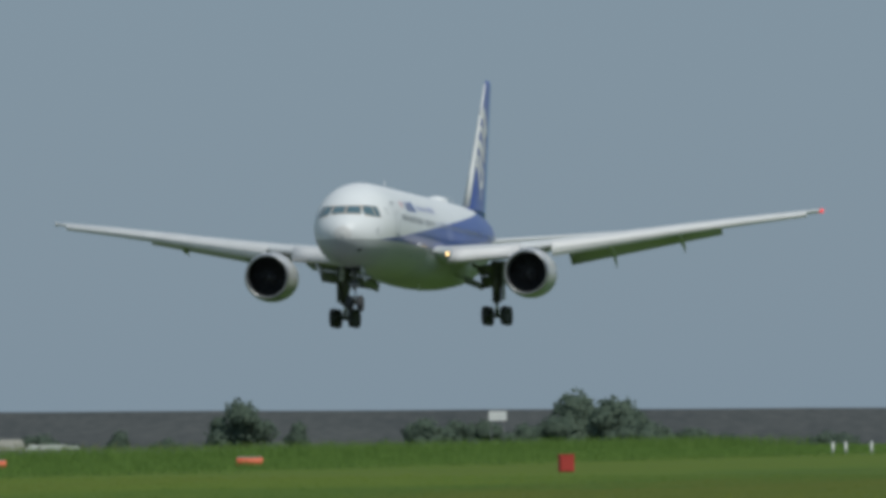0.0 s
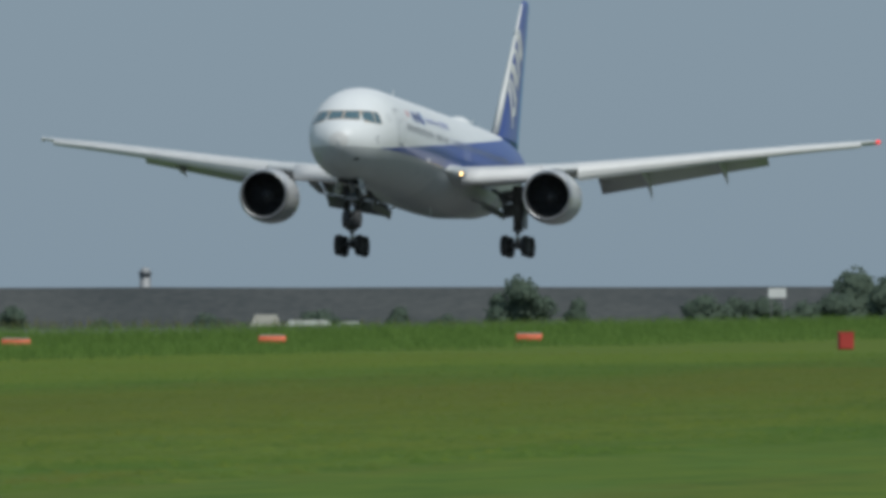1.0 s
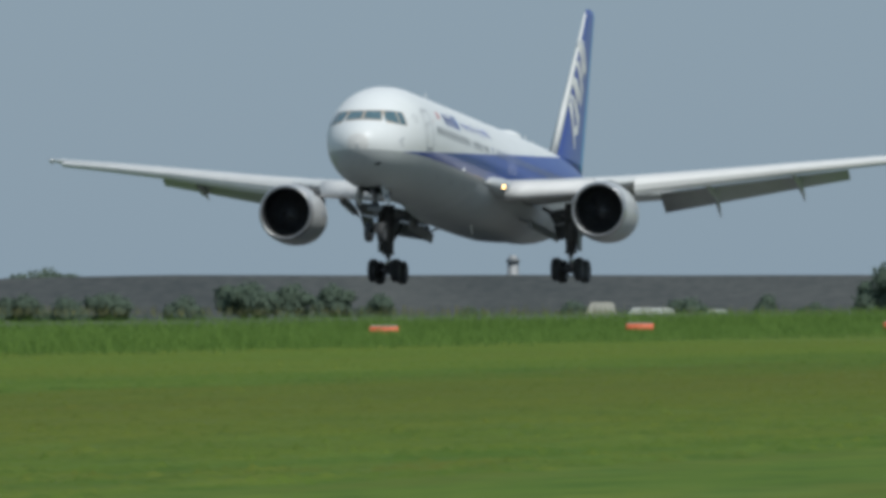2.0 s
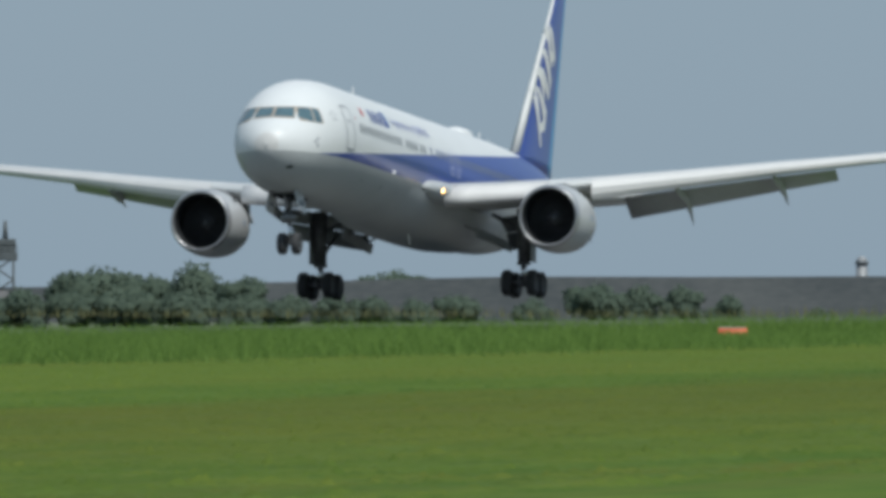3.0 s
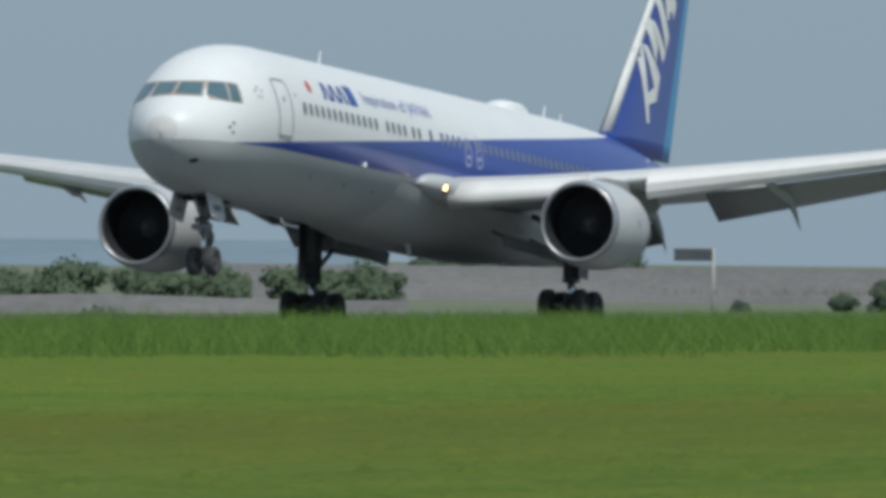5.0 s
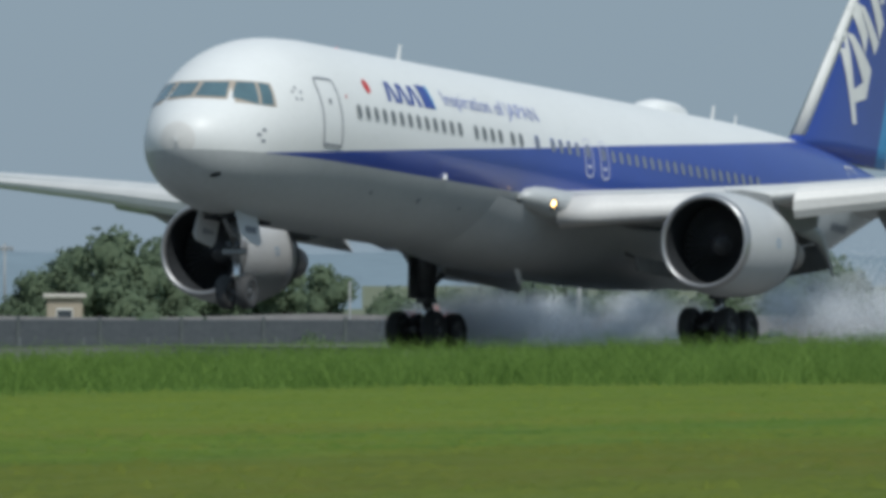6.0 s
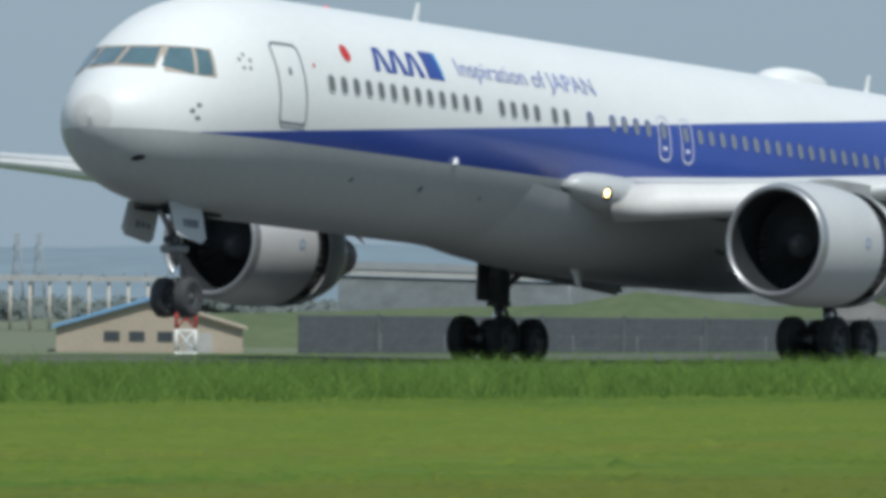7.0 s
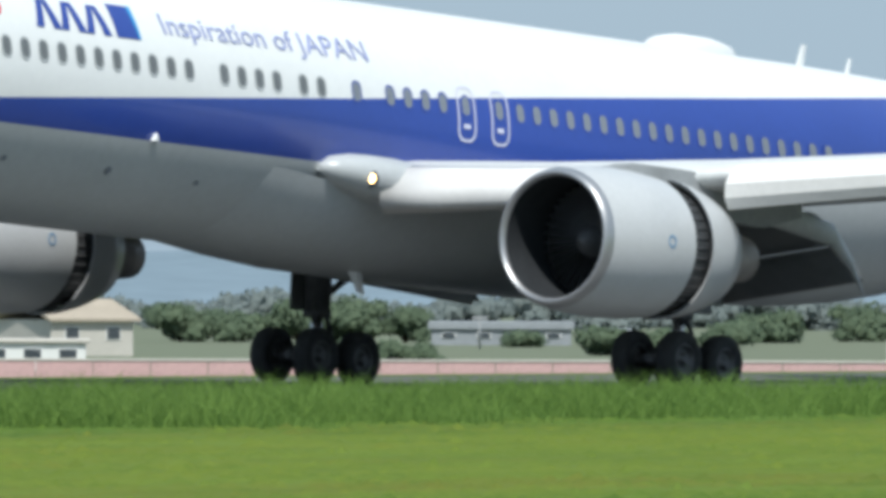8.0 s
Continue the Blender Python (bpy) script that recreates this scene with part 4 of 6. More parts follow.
def build_details(craft):
    s = Shape()
    rows = []
    for k, r in ((0.0, 0.02), (0.18, 0.5), (0.45, 0.85), (0.9, 1.0), (1.8, 1.0), (2.4, 0.82), (2.8, 0.45), (3.05, 0.02)):
        rows.append([air(33.85 + k, 0.62 * r * math.cos(a), 2.42 + 0.44 * r * max(0, math.sin(a)) ** 0.7) for a in [math.pi * i / 12 for i in range(13)]])
    s.loft(rows, closed=False)
    part("antenna_radome", s, white_paint, craft, "white hump over an aerial on the crown")
    blade_antenna(craft, 16.4, 2.54, 0.54, 0.30)
    blade_antenna(craft, 39.1, 2.52, 0.54, 0.30)
    blade_antenna(craft, 40.9, 2.50, 0.40, 0.20)
    s = Shape()
    s.turned([(0.0, 0.06), (0.04, 0.055), (0.08, 0.02)], air(12.4, 0, 2.53), axis="z", n=10)
    part("beacon", s, red_glow, craft, "red beacon on the crown")
    for u, v, w in ((23.0, 0.9, -2.95), (14.2, 1.85, -1.1), (48.0, 0.2, -0.3)):
        s = Shape()
        p = air(u, v, w)
        if u < 20:
            p = skin(14.55, -0.93, 0.02)
            s.loft([[(p[0] + a, p[1], p[2] + b) for a, b in ((-0.12, -0.05), (0.1, -0.05), (0.02, 0.14))], [(p[0] + a, p[1] - 0.08, p[2] + b) for a, b in ((-0.08, -0.04), (0.06, -0.04), (0.0, 0.08))]], smooth=False)
        else:
            s.loft([[(p[0] + a, p[1] + b, p[2]) for a, b in ((-0.2, 0), (0, 0.05), (0.25, 0), (0, -0.05))], [(p[0] + 0.25 + a, p[1] + b, p[2] - 0.42) for a, b in ((-0.1, 0), (0, 0.03), (0.14, 0), (0, -0.03))]], smooth=False)
        part("drain_mast", s, white_paint, craft)


def wheel_mesh(radius, width):
    s = Shape()
    h = width / 2
    s.turned([(-h * 0.75, radius * 0.55), (-h, radius * 0.72), (-h * 0.95, radius * 0.88), (-h * 0.7, radius * 0.975), (-h * 0.25, radius), (h * 0.25, radius), (h * 0.7, radius * 0.975),
              (h * 0.95, radius * 0.88), (h, radius * 0.72), (h * 0.75, radius * 0.55)], axis="y", n=28)
    r = Shape()
    for d in (-1, 1):
        r.turned([(d * h * 0.74, radius * 0.555), (d * h * 0.82, radius * 0.50), (d * h * 0.45, radius * 0.42), (d * h * 0.40, radius * 0.24), (d * h * 0.8, radius * 0.18), (d * h * 0.86, 0.0)], axis="y", n=20)
    return s.mesh("tyre", rubber), r.mesh("hub", hub_metal)


def build_gear(craft):
    tyre, hub = wheel_mesh(0.58, 0.42)
    legs = []
    for side in (1, -1):
        y = -4.65 * side
        s = Shape()
        s.tube((0, y, 0.62), (0, y, 1.6), 0.13, n=16, mat=1)
        s.tube((0, y, 1.5), (-0.02, y, 3.9), 0.27, 0.33, n=16)
        s.tube((-0.2, y - 0.1, 1.3), (-0.25, y - 0.1, 3.6), 0.06, n=8)
        s.tube((0.0, y, 1.42), (0, y, 1.56), 0.30, n=16)
        s.tube((-0.05, y, 2.9), (0.25, y + 1.5 * side, 3.7), 0.09, n=10)
        s.tube((0.1, y, 1.8), (2.2, y + 0.2 * side, 3.1), 0.08, n=10)
        s.tube((0.18, y, 0.75), (0.48, y, 1.15), 0.05, n=8)
        s.tube((0.48, y, 1.15), (0.18, y, 1.6), 0.05, n=8)
        s.box(-0.95, y - 0.12, 0.46, 0.95, y + 0.12, 0.70, 0, 0.05)
        for x in (-0.71, 0.71):
            s.tube((x, y - 0.75, 0.58), (x, y + 0.75, 0.58), 0.09, n=12)
        s.tube((-0.7, y - 0.1, 0.85), (0.7, y - 0.1, 0.9), 0.03, n=6)
        leg = part("main_gear", s, [strut_dark, chrome], craft, "dark four-wheel main landing gear")
        for x in (-0.71, 0.71):
            for k in (-0.57, 0.57):
                w = part("wheel", tyre, None, leg, "black tyre with a grey hub", pose(x, y + k, 0.58))
                part("hub", hub, None, leg, "", pose(x, y + k, 0.58))
        d = Shape()
        d.box(-0.42, y - 0.40 * side - 0.03, 1.55, 0.55, y - 0.40 * side + 0.03, 3.9, 0, 0.02)
        part("gear_door", d, flap_grey, leg)
        legs.append(leg)
    # open bay doors hang below the belly
    for side in (1, -1):
        d = Shape()
        d.loft([[air(u, side * (3.05 + k), w0), air(u, side * (3.12 + k), w0), air(u, side * (3.22 + k), w1), air(u, side * (3.15 + k), w1)]
                for u, w0, w1, k in ((26.7, -2.34, -2.78, -0.1), (29.4, -2.44, -2.88, 0.0), (32.4, -2.58, -3.02, 0.05))], smooth=False)
        part("bay_door", d, under_grey, craft, "dark grey open wheel bay door")
        for u in (27.6, 31.4):
            part("door_hinge", Shape().tube(air(u, side * 2.3, -2.2), air(u, side * 3.1, -2.55), 0.05, n=6), strut_metal, craft)
    # nose gear
    tyre2, hub2 = wheel_mesh(0.47, 0.34)
    nx, nz = 6.12 - GEAR_U, -4.63 + CENTRE_Z
    s = Shape()
    s.tube((nx, 0, nz), (nx - 0.05, 0, nz + 0.95), 0.075, n=14, mat=1)
    s.tube((nx - 0.05, 0, nz + 0.85), (nx - 0.12, 0, nz + 2.3), 0.13, 0.15, n=14)
    s.tube((nx, -0.42, nz), (nx, 0.42, nz), 0.07, n=12)
    s.tube((nx - 0.06, 0, nz + 1.25), (nx - 1.1, 0, nz + 2.2), 0.07, n=10)
    s.tube((nx + 0.12, 0, nz + 0.15), (nx + 0.36, 0, nz + 0.55), 0.04, n=8)
    s.tube((nx + 0.36, 0, nz + 0.55), (nx + 0.05, 0, nz + 1.0), 0.04, n=8)
    s.box(nx - 0.28, -0.34, nz + 1.02, nx - 0.05, 0.34, nz + 1.20, 0, 0.04)
    leg = part("nose_gear", s, [strut_metal, chrome], craft, "grey two-wheel nose landing gear")
    for k in (-0.31, 0.31):
        part("wheel", tyre2, None, leg, "black tyre with a grey hub", pose(nx, k, nz))
        part("hub", hub2, None, leg, "", pose(nx, k, nz))
    for k in (-0.13, 0.13):
        l = Shape()
        l.turned([(0, 0.09), (0.05, 0.10), (0.14, 0.06)], (nx - 0.30, k, nz + 1.32), n=12, caps=True)
        part("taxi_light", l, dark_glass, leg)
    for side in (1, -1):
        d = Shape()
        d.loft([[(nx + a, -side * (0.52 + 0.02), CENTRE_Z - 2.48), (nx + a, -side * 0.56, CENTRE_Z - 2.48), (nx + a, -side * (0.70 + 0.02), CENTRE_Z - 2.48 - b), (nx + a, -side * 0.70, CENTRE_Z - 2.48 - b)]
                for a, b in ((-1.35, 0.62), (-1.2, 0.78), (-0.15, 0.92), (0.05, 0.80))], smooth=False)
        door = part("nose_gear_door", d, nacelle_white, craft, "pale open nose gear door")
        m = Shape()
        for i in range(3):
            m.box(nx - 0.85 + 0.24 * i, -side * 0.655 - 0.03, CENTRE_Z - 3.05, nx - 0.70 + 0.24 * i, -side * 0.655 + 0.03, CENTRE_Z - 2.87)
        part("plate_bar", m, line_grey, door)
    # flat plate under the nose; its dark colour paints the open bay's shade
    s = Shape()
    s.loft([[air(5.0, -0.5, -2.60), air(5.0, 0.5, -2.60), air(5.0, 0.5, -2.66), air(5.0, -0.5, -2.66)], [air(7.2, -0.5, -2.66), air(7.2, 0.5, -2.66), air(7.2, 0.5, -2.715), air(7.2, -0.5, -2.715)]], smooth=False)
    part("gear_bay", s, dark_liner, craft)
    return legs


def build_airliner():
    craft = thing("airliner", "white twin-engined airliner with blue band and fin, landing", "aeroplane")
    build_hull(craft)
    build_windows(craft)
    build_markings(craft)
    wings = [(side, build_wing(craft, side)) for side in (1, -1)]
    sleeves = [build_engine(craft, side) for side in (1, -1)]
    build_tail(craft)
    build_details(craft)
    build_small_writing(craft)
    return craft, sleeves, build_gear(craft), wings


# ---------------------------------------------------------------- trees and shrubs
def leaf_cloud(lobes, count, size, rng, mat):
    """Many small leaf clumps over uneven lobes, each turned to the outside; their normals round the crown off."""
    verts, faces, normals = [], [], []
    total = sum(r[3] ** 2 for r in lobes)
    for cx, cy, cz, r, flat in lobes:
        for _ in range(max(12, int(count * r * r / total))):
            d = Vector((rng.gauss(0, 1), rng.gauss(0, 1), rng.gauss(0, 1))).normalized()
            k = r * (0.68 + 0.38 * rng.random() ** 0.7) * (0.86 + 0.28 * noise.noise(d * 2.3 + Vector((cx, cy, cz))))
            p = Vector((cx + d.x * k, cy + d.y * k, cz + d.z * k * flat))
            n = (d + 0.9 * Vector((rng.gauss(0, 1), rng.gauss(0, 1), rng.gauss(0, 1))).normalized()).normalized()
            a = n.orthogonal().normalized()
            a.rotate(Matrix.Rotation(rng.uniform(0, 6.28), 3, n))
            b = n.cross(a)
            w = size * (0.55 + 0.8 * rng.random())
            m = len(verts)
            verts += [p - a * w, p - b * w * 0.6, p + a * w, p + b * w * 0.6 + n * w * 0.2]
            faces.append((m, m + 1, m + 2, m + 3))
            soft = (d * 0.7 + n * 0.3 + Vector((0, 0, 0.7))).normalized()
            normals += [soft] * 4
        # a rough inner body, so that no gap looks through the whole crown
        first, rows, cols = len(verts), 5, 9
        for i in range(rows + 1):
            for j in range(cols):
                e, a = math.pi * i / rows, 2 * math.pi * j / cols
                d = Vector((math.sin(e) * math.cos(a), math.sin(e) * math.sin(a), math.cos(e)))
                k = r * 0.73 * (0.88 + 0.30 * noise.noise(d * 2.3 + Vector((cx, cy, cz))))
                verts.append(Vector((cx + d.x * k, cy + d.y * k, cz + d.z * k * flat)))
                normals.append((d * 0.7 + Vector((0, 0, 0.5))).normalized())
        for i in range(rows):
            for j in range(cols):
                m, o = first + i * cols, (j + 1) % cols
                faces.append((m + j, m + cols + j, m + cols + o, m + o))
    me = bpy.data.meshes.new("crown")
    me.from_pydata(verts, [], faces)
    me.polygons.foreach_set("use_smooth", [True] * len(faces))
    me.materials.append(mat)
    me.normals_split_custom_set_from_vertices(normals)
    me.update()
    return me


def make_tree(name, label, high, wide, seed, leaf, trunk_share=0.28, at=None, count=900, flat=0.8, group="trees beyond the airfield"):
    rng = random.Random(seed)
    t = thing(name, label, "tree" if name == "tree" else "shrub", at, group)
    s = Shape()
    base = high * trunk_share
    s.tube((0, 0, -0.3), (0.05 * wide * rng.uniform(-1, 1), 0, base + high * 0.3), wide * 0.04, wide * 0.02, 8)
    lobes = []
    n = 8 if name == "tree" else 6
    tall = (high - base) / wide
    for i in range(n):
        a = 2 * math.pi * i / n + rng.uniform(-0.4, 0.4)
        r = wide * rng.uniform(0.18, 0.30)
        off = wide * 0.5 - r * 0.8
        z = base + (high - base) * rng.uniform(0.15, 0.70)
        c = (off * math.cos(a) * rng.uniform(0.6, 1.05), off * math.sin(a), z)
        lobes.append((*c, r, max(flat * 0.8, min(1.3, tall * 0.8))))
        s.tube((0, 0, base * rng.uniform(0.7, 1.2)), c, wide * 0.02, wide * 0.007, 6)
    top = wide * 0.30
    lobes.append((wide * rng.uniform(-0.15, 0.15), 0, high - top * 0.85, top, 0.85))
    lobes.append((wide * rng.uniform(-0.1, 0.1), 0, base + (high - base) * 0.45, wide * 0.36, max(0.5, tall)))
    part("trunk", s, bark, t)
    part("crown", leaf_cloud(lobes, count, wide * 0.029 + 0.04, rng, leaf), None, t)
    return t


# bearing, distance, elevation of the top, width
ROUND_TREES = [(69.13, 1100, -0.187, 3.0), (69.33, 1100, -0.118, 3.6), (69.77, 1100, -0.169, 3.6), (69.97, 1100, -0.158, 3.8), (70.21, 1100, -0.101, 3.4), (70.417, 1100, -0.122, 4.6),
               (70.636, 1100, -0.089, 4.8), (68.65, 1100, -0.224, 2.4)]
DARK_TREES = [(76.55, 1300, 0.039, 7.4), (76.44, 1310, -0.04, 3.6), (76.81, 1290, -0.068, 3.4), (77.42, 1280, -0.045, 6.0), (77.55, 1290, -0.06, 5.0), (77.68, 1290, -0.06, 5.0), (78.14, 1320, 0.083, 9.5),
              (78.30, 1310, 0.05, 8.0), (78.0, 1300, -0.05, 5.0), (78.45, 1300, -0.07, 7.0), (78.62, 1290, -0.10, 6.0), (78.82, 1290, -0.13, 5.0), (77.85, 1290, -0.08, 5.0), (75.97, 1280, -0.105, 3.6),
              (75.62, 1285, -0.12, 5.0), (76.2, 1290, -0.14, 4.0), (75.1, 1330, -0.13, 5.0), (79.3, 1300, -0.12, 6.0),
              (72.6, 1620, 0.026, 11.0), (72.32, 1250, -0.075, 5.0), (72.1, 1250, -0.09, 6.0), (72.9, 1260, -0.09, 6.0), (73.55, 1250, -0.035, 7.0), (73.75, 1250, -0.05, 6.0), (73.95, 1255, -0.055, 5.0),
              (74.15, 1250, -0.10, 5.0), (73.25, 1250, -0.11, 5.0), (71.24, 1400, 0.045, 11.0), (71.66, 1420, 0.058, 10.0), (71.45, 1400, 0.0, 7.0), (71.9, 1380, -0.005, 7.0), (71.05, 1400, 0.0, 6.0),
              (70.86, 1250, -0.06, 6.0), (71.1, 1250, -0.08, 6.0), (71.35, 1250, -0.085, 7.0), (71.62, 1250, -0.09, 7.0), (71.88, 1250, -0.10, 6.0), (72.5, 1250, -0.10, 5.0), (72.7, 1240, -0.11, 5.0),
              (67.80, 1500, 0.149, 11.0), (67.62, 1510, 0.115, 9.0), (67.98, 1505, 0.105, 9.0), (68.14, 1500, 0.02, 7.0), (67.45, 1500, 0.06, 8.0), (67.2, 1490, -0.02, 8.0), (69.63, 1470, 0.02, 7.4)]
GREEN_TREES = [(66.9, 1050, -0.05, 7.0), (66.6, 1040, -0.07, 7.0), (66.2, 1030, -0.06, 7.0), (65.9, 1020, -0.08, 7.0), (65.5, 1000, -0.05, 7.0), (65.2, 1000, -0.09, 7.0), (64.85, 980, -0.04, 7.0), (64.40, 960, 0.078, 8.0),
               (64.2, 960, 0.0, 6.0), (63.9, 950, -0.06, 6.0), (63.62, 950, -0.085, 6.0), (63.35, 950, -0.08, 6.0), (63.1, 940, -0.01, 6.0), (62.95, 940, 0.0, 5.0), (62.78, 950, -0.09, 5.0), (62.6, 950, -0.10, 6.0),
               (62.35, 950, -0.10, 6.0), (61.31, 900, 0.150, 7.5), (61.04, 880, 0.186, 8.0), (60.85, 890, 0.09, 6.0), (61.52, 900, 0.09, 6.0), (61.79, 910, 0.066, 5.5), (62.02, 920, 0.013, 5.0), (60.66, 880, -0.02, 5.0),
               (59.85, 860, 0.14, 4.0), (60.09, 880, 0.087, 6.0), (60.32, 880, 0.06, 5.0), (59.6, 900, -0.05, 4.5), (59.3, 950, -0.03, 6.0), (59.0, 950, -0.05, 6.0), (58.75, 960, -0.02, 5.0), (58.5, 960, -0.07, 5.0),
               (52.02, 980, -0.10, 6.0), (51.75, 980, -0.16, 6.0), (52.3, 980, -0.15, 6.0), (51.1, 900, -0.25, 5.0), (50.85, 900, -0.29, 4.0), (49.35, 950, -0.134, 6.0), (49.1, 950, -0.16, 6.0), (49.6, 950, -0.18, 5.0),
               (48.55, 950, -0.18, 6.0), (48.8, 950, -0.2, 6.0), (52.6, 980, -0.2, 6.0), (50.55, 820, -0.28, 4.5), (50.75, 820, -0.30, 4.0), (51.3, 960, -0.2, 6.0), (47.4, 950, -0.1, 7.0), (46.9, 950, -0.12, 7.0)]
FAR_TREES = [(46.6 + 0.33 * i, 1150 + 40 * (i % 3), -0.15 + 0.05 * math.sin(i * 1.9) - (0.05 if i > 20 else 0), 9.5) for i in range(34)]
SHRUBS = [(62.7, 700, -0.30, 4.0), (62.95, 720, -0.27, 4.5), (63.35, 700, -0.28, 4.5), (63.55, 690, -0.25, 5.5), (63.75, 700, -0.28, 4.0), (64.1, 700, -0.30, 5.0), (64.6, 690, -0.27, 5.0), (65.1, 700, -0.29, 5.0), (65.7, 700, -0.27, 5.0),
          (61.95, 590, -0.31, 3.0), (61.2, 700, -0.22, 5.0), (61.45, 700, -0.24, 5.0), (49.3, 700, -0.33, 3.4), (49.55, 700, -0.335, 3.4), (49.69, 700, -0.345, 2.6), (74.6, 1150, -0.16, 3.0), (76.95, 1150, -0.16, 3.0), (77.2, 1160, -0.15, 3.0),
          (58.85, 760, -0.18, 5.0), (59.1, 760, -0.15, 5.5), (59.35, 770, -0.17, 5.0), (55.95, 950, -0.26, 5.0), (56.3, 960, -0.25, 5.0), (56.75, 960, -0.23, 5.0), (53.2, 1000, -0.23, 6.0), (50.15, 900, -0.3, 4.0)]


def build_trees():
    for k, (rows, name, label, leaf, share, flat, count) in enumerate((
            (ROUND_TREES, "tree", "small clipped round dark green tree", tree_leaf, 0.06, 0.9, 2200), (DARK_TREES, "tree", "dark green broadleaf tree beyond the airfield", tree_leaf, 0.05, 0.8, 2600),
            (FAR_TREES, "tree", "hazy grey-green tree in a distant wood", hazed_leaf, 0.03, 0.8, 1800),
            (GREEN_TREES, "tree", "green broadleaf tree beyond the airfield", pale_leaf, 0.05, 0.8, 2600), (SHRUBS, "shrub", "low rounded green shrub", pale_leaf, 0.03, 0.8, 1500))):
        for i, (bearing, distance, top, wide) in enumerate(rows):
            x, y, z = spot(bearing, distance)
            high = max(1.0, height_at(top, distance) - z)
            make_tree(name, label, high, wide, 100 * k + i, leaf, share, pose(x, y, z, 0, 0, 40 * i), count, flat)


# ---------------------------------------------------------------- land forms
def bank(name, label, rows, mat, depth=18.0, shelf=3.0):
    """An earth bank along rows of (bearing, distance, elevation of the crest)."""
    s = Shape()
    rings = []
    for i, (b, d, e) in enumerate(rows):
        a = radians(b)
        z = height_at(e, d) + 0.03 * math.sin(i * 1.7)
        ring = []
        for dd, zz in ((-depth, -3.7), (-depth * 0.5, (-3.7 + z) * 0.5 - 0.1), (0, z), (shelf, z + 0.02), (shelf + depth, -3.7)):
            ring.append(((d + dd) * math.sin(a), (d + dd) * math.cos(a), zz))
        rings.append(ring)
    s.loft(rings, closed=False)
    tagged(part(name, s, mat), label, "bank", kind="structure")


def build_land():
    bank("levee", "long dark grey earth levee beyond the airfield", [(70.0 + 0.4 * i, 1500, float(np.interp(70.0 + 0.4 * i, [70, 71.5, 73, 90], [-0.075, -0.06, -0.02, -0.027]))) for i in range(46)], levee_earth)
    bank("levee_pale", "long pale grey-brown earth levee", [(66.0 + 0.3 * i, 1420, -0.085) for i in range(17)], pale_earth, 14)
    bank("earth_bank", "bare brown earth strip behind a fence", [(59.6 + 0.3 * i, 760, -0.245 + 0.01 * math.sin(i)) for i in range(26)], pale_earth, 9)
    bank("grass_bank", "green grass bank behind a dark barrier", [(55.2 + 0.3 * i, 840, float(np.interp(55.2 + 0.3 * i, [55, 56, 57.3, 57.6, 58.2, 58.9, 60], [-0.27, -0.25, -0.2, -0.14, -0.2, -0.19, -0.23]))) for i in range(17)], bank_grass, 12)
    bank("gravel_heap", "pale heap of gravel", [(58.45, 740, -0.27), (58.55, 740, -0.2), (58.66, 740, -0.16), (58.76, 740, -0.2), (58.9, 740, -0.27)], pale_earth, 5, 1)
    # ridge added in place of haze, covering the far land below the horizon
    bank("far_ridge", "blue-grey ridge far behind the town, added to stand for haze", [(43 + 0.8 * i, 1700, -0.035 + 0.02 * math.sin(i * 1.3)) for i in range(25)], haze_hill, 60, 30)
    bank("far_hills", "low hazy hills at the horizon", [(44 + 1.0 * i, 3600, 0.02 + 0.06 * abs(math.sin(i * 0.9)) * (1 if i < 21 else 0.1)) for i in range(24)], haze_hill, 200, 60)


# ---------------------------------------------------------------- built things
def build_barrier():
    t = thing("barrier", "long dark grey panel barrier with posts", "fence")
    panel = Shape().box(-1.95, -0.05, 0, 1.95, 0.05, 3.3, 0, 0.02).mesh("panel", barrier_dark)
    post = Shape().box(-0.08, -0.12, 0, 0.08, 0.12, 3.45, 0, 0.02).mesh("post", stone_grey)
    d = 600
    for i in range(17):
        b = 56.2 + i * 0.382
        part("panel", panel, None, t, "", facing(b, d, sink=0.02))
        part("post", post, None, t, "", facing(b + 0.191, d, sink=0.02))


def build_fence(name, label, first, last, step, distance, high):
    t = thing(name, label, "fence")
    post = Shape().tube((0, 0, 0), (0, 0, high), 0.045, n=6).mesh("post", stone_grey)
    n = int((last - first) / step)
    for i in range(n + 1):
        part("post", post, None, t, "", facing(first + i * step, distance, sink=0.1))
    for k in (0.45, 0.75, 0.97):
        w = Shape()
        pts = [Vector(spot(first + i * step, distance, 0.1)) + Vector((0, 0, high * k)) for i in range(n + 1)]
        for p, q in zip(pts, pts[1:]):
            w.tube(p, q, 0.015, n=4, caps=False)
        part("wire", w, stone_grey, t)


def striped_marker(bearing, distance):
    t = thing("marker_board", "small weathered orange marker standing in the grass", "marker", facing(bearing, distance, 0, 0.06), "orange markers in the grass")
    s = Shape()
    rings = []
    for x, k in ((-0.55, 0.8), (-0.5, 1.0), (0.5, 1.0), (0.55, 0.8)):
        rings.append([(x, 0.28 * k * math.cos(a), 0.26 + 0.22 * k * math.sin(a)) for a in [2 * math.pi * i / 14 for i in range(14)]])
    s.loft(rings)
    part("body", s, orange_paint, t)
    s = Shape().box(-0.5, -0.2, 0.45, 0.5, 0.2, 0.49, 0, 0.01)
    part("top_plate", s, pale_wall, t, "faded pale top")
    for x in (-0.4, 0.4):
        part("foot", Shape().box(x - 0.05, -0.3, -0.14, x + 0.05, 0.3, 0.1, 0, 0.02), strut_dark, t)


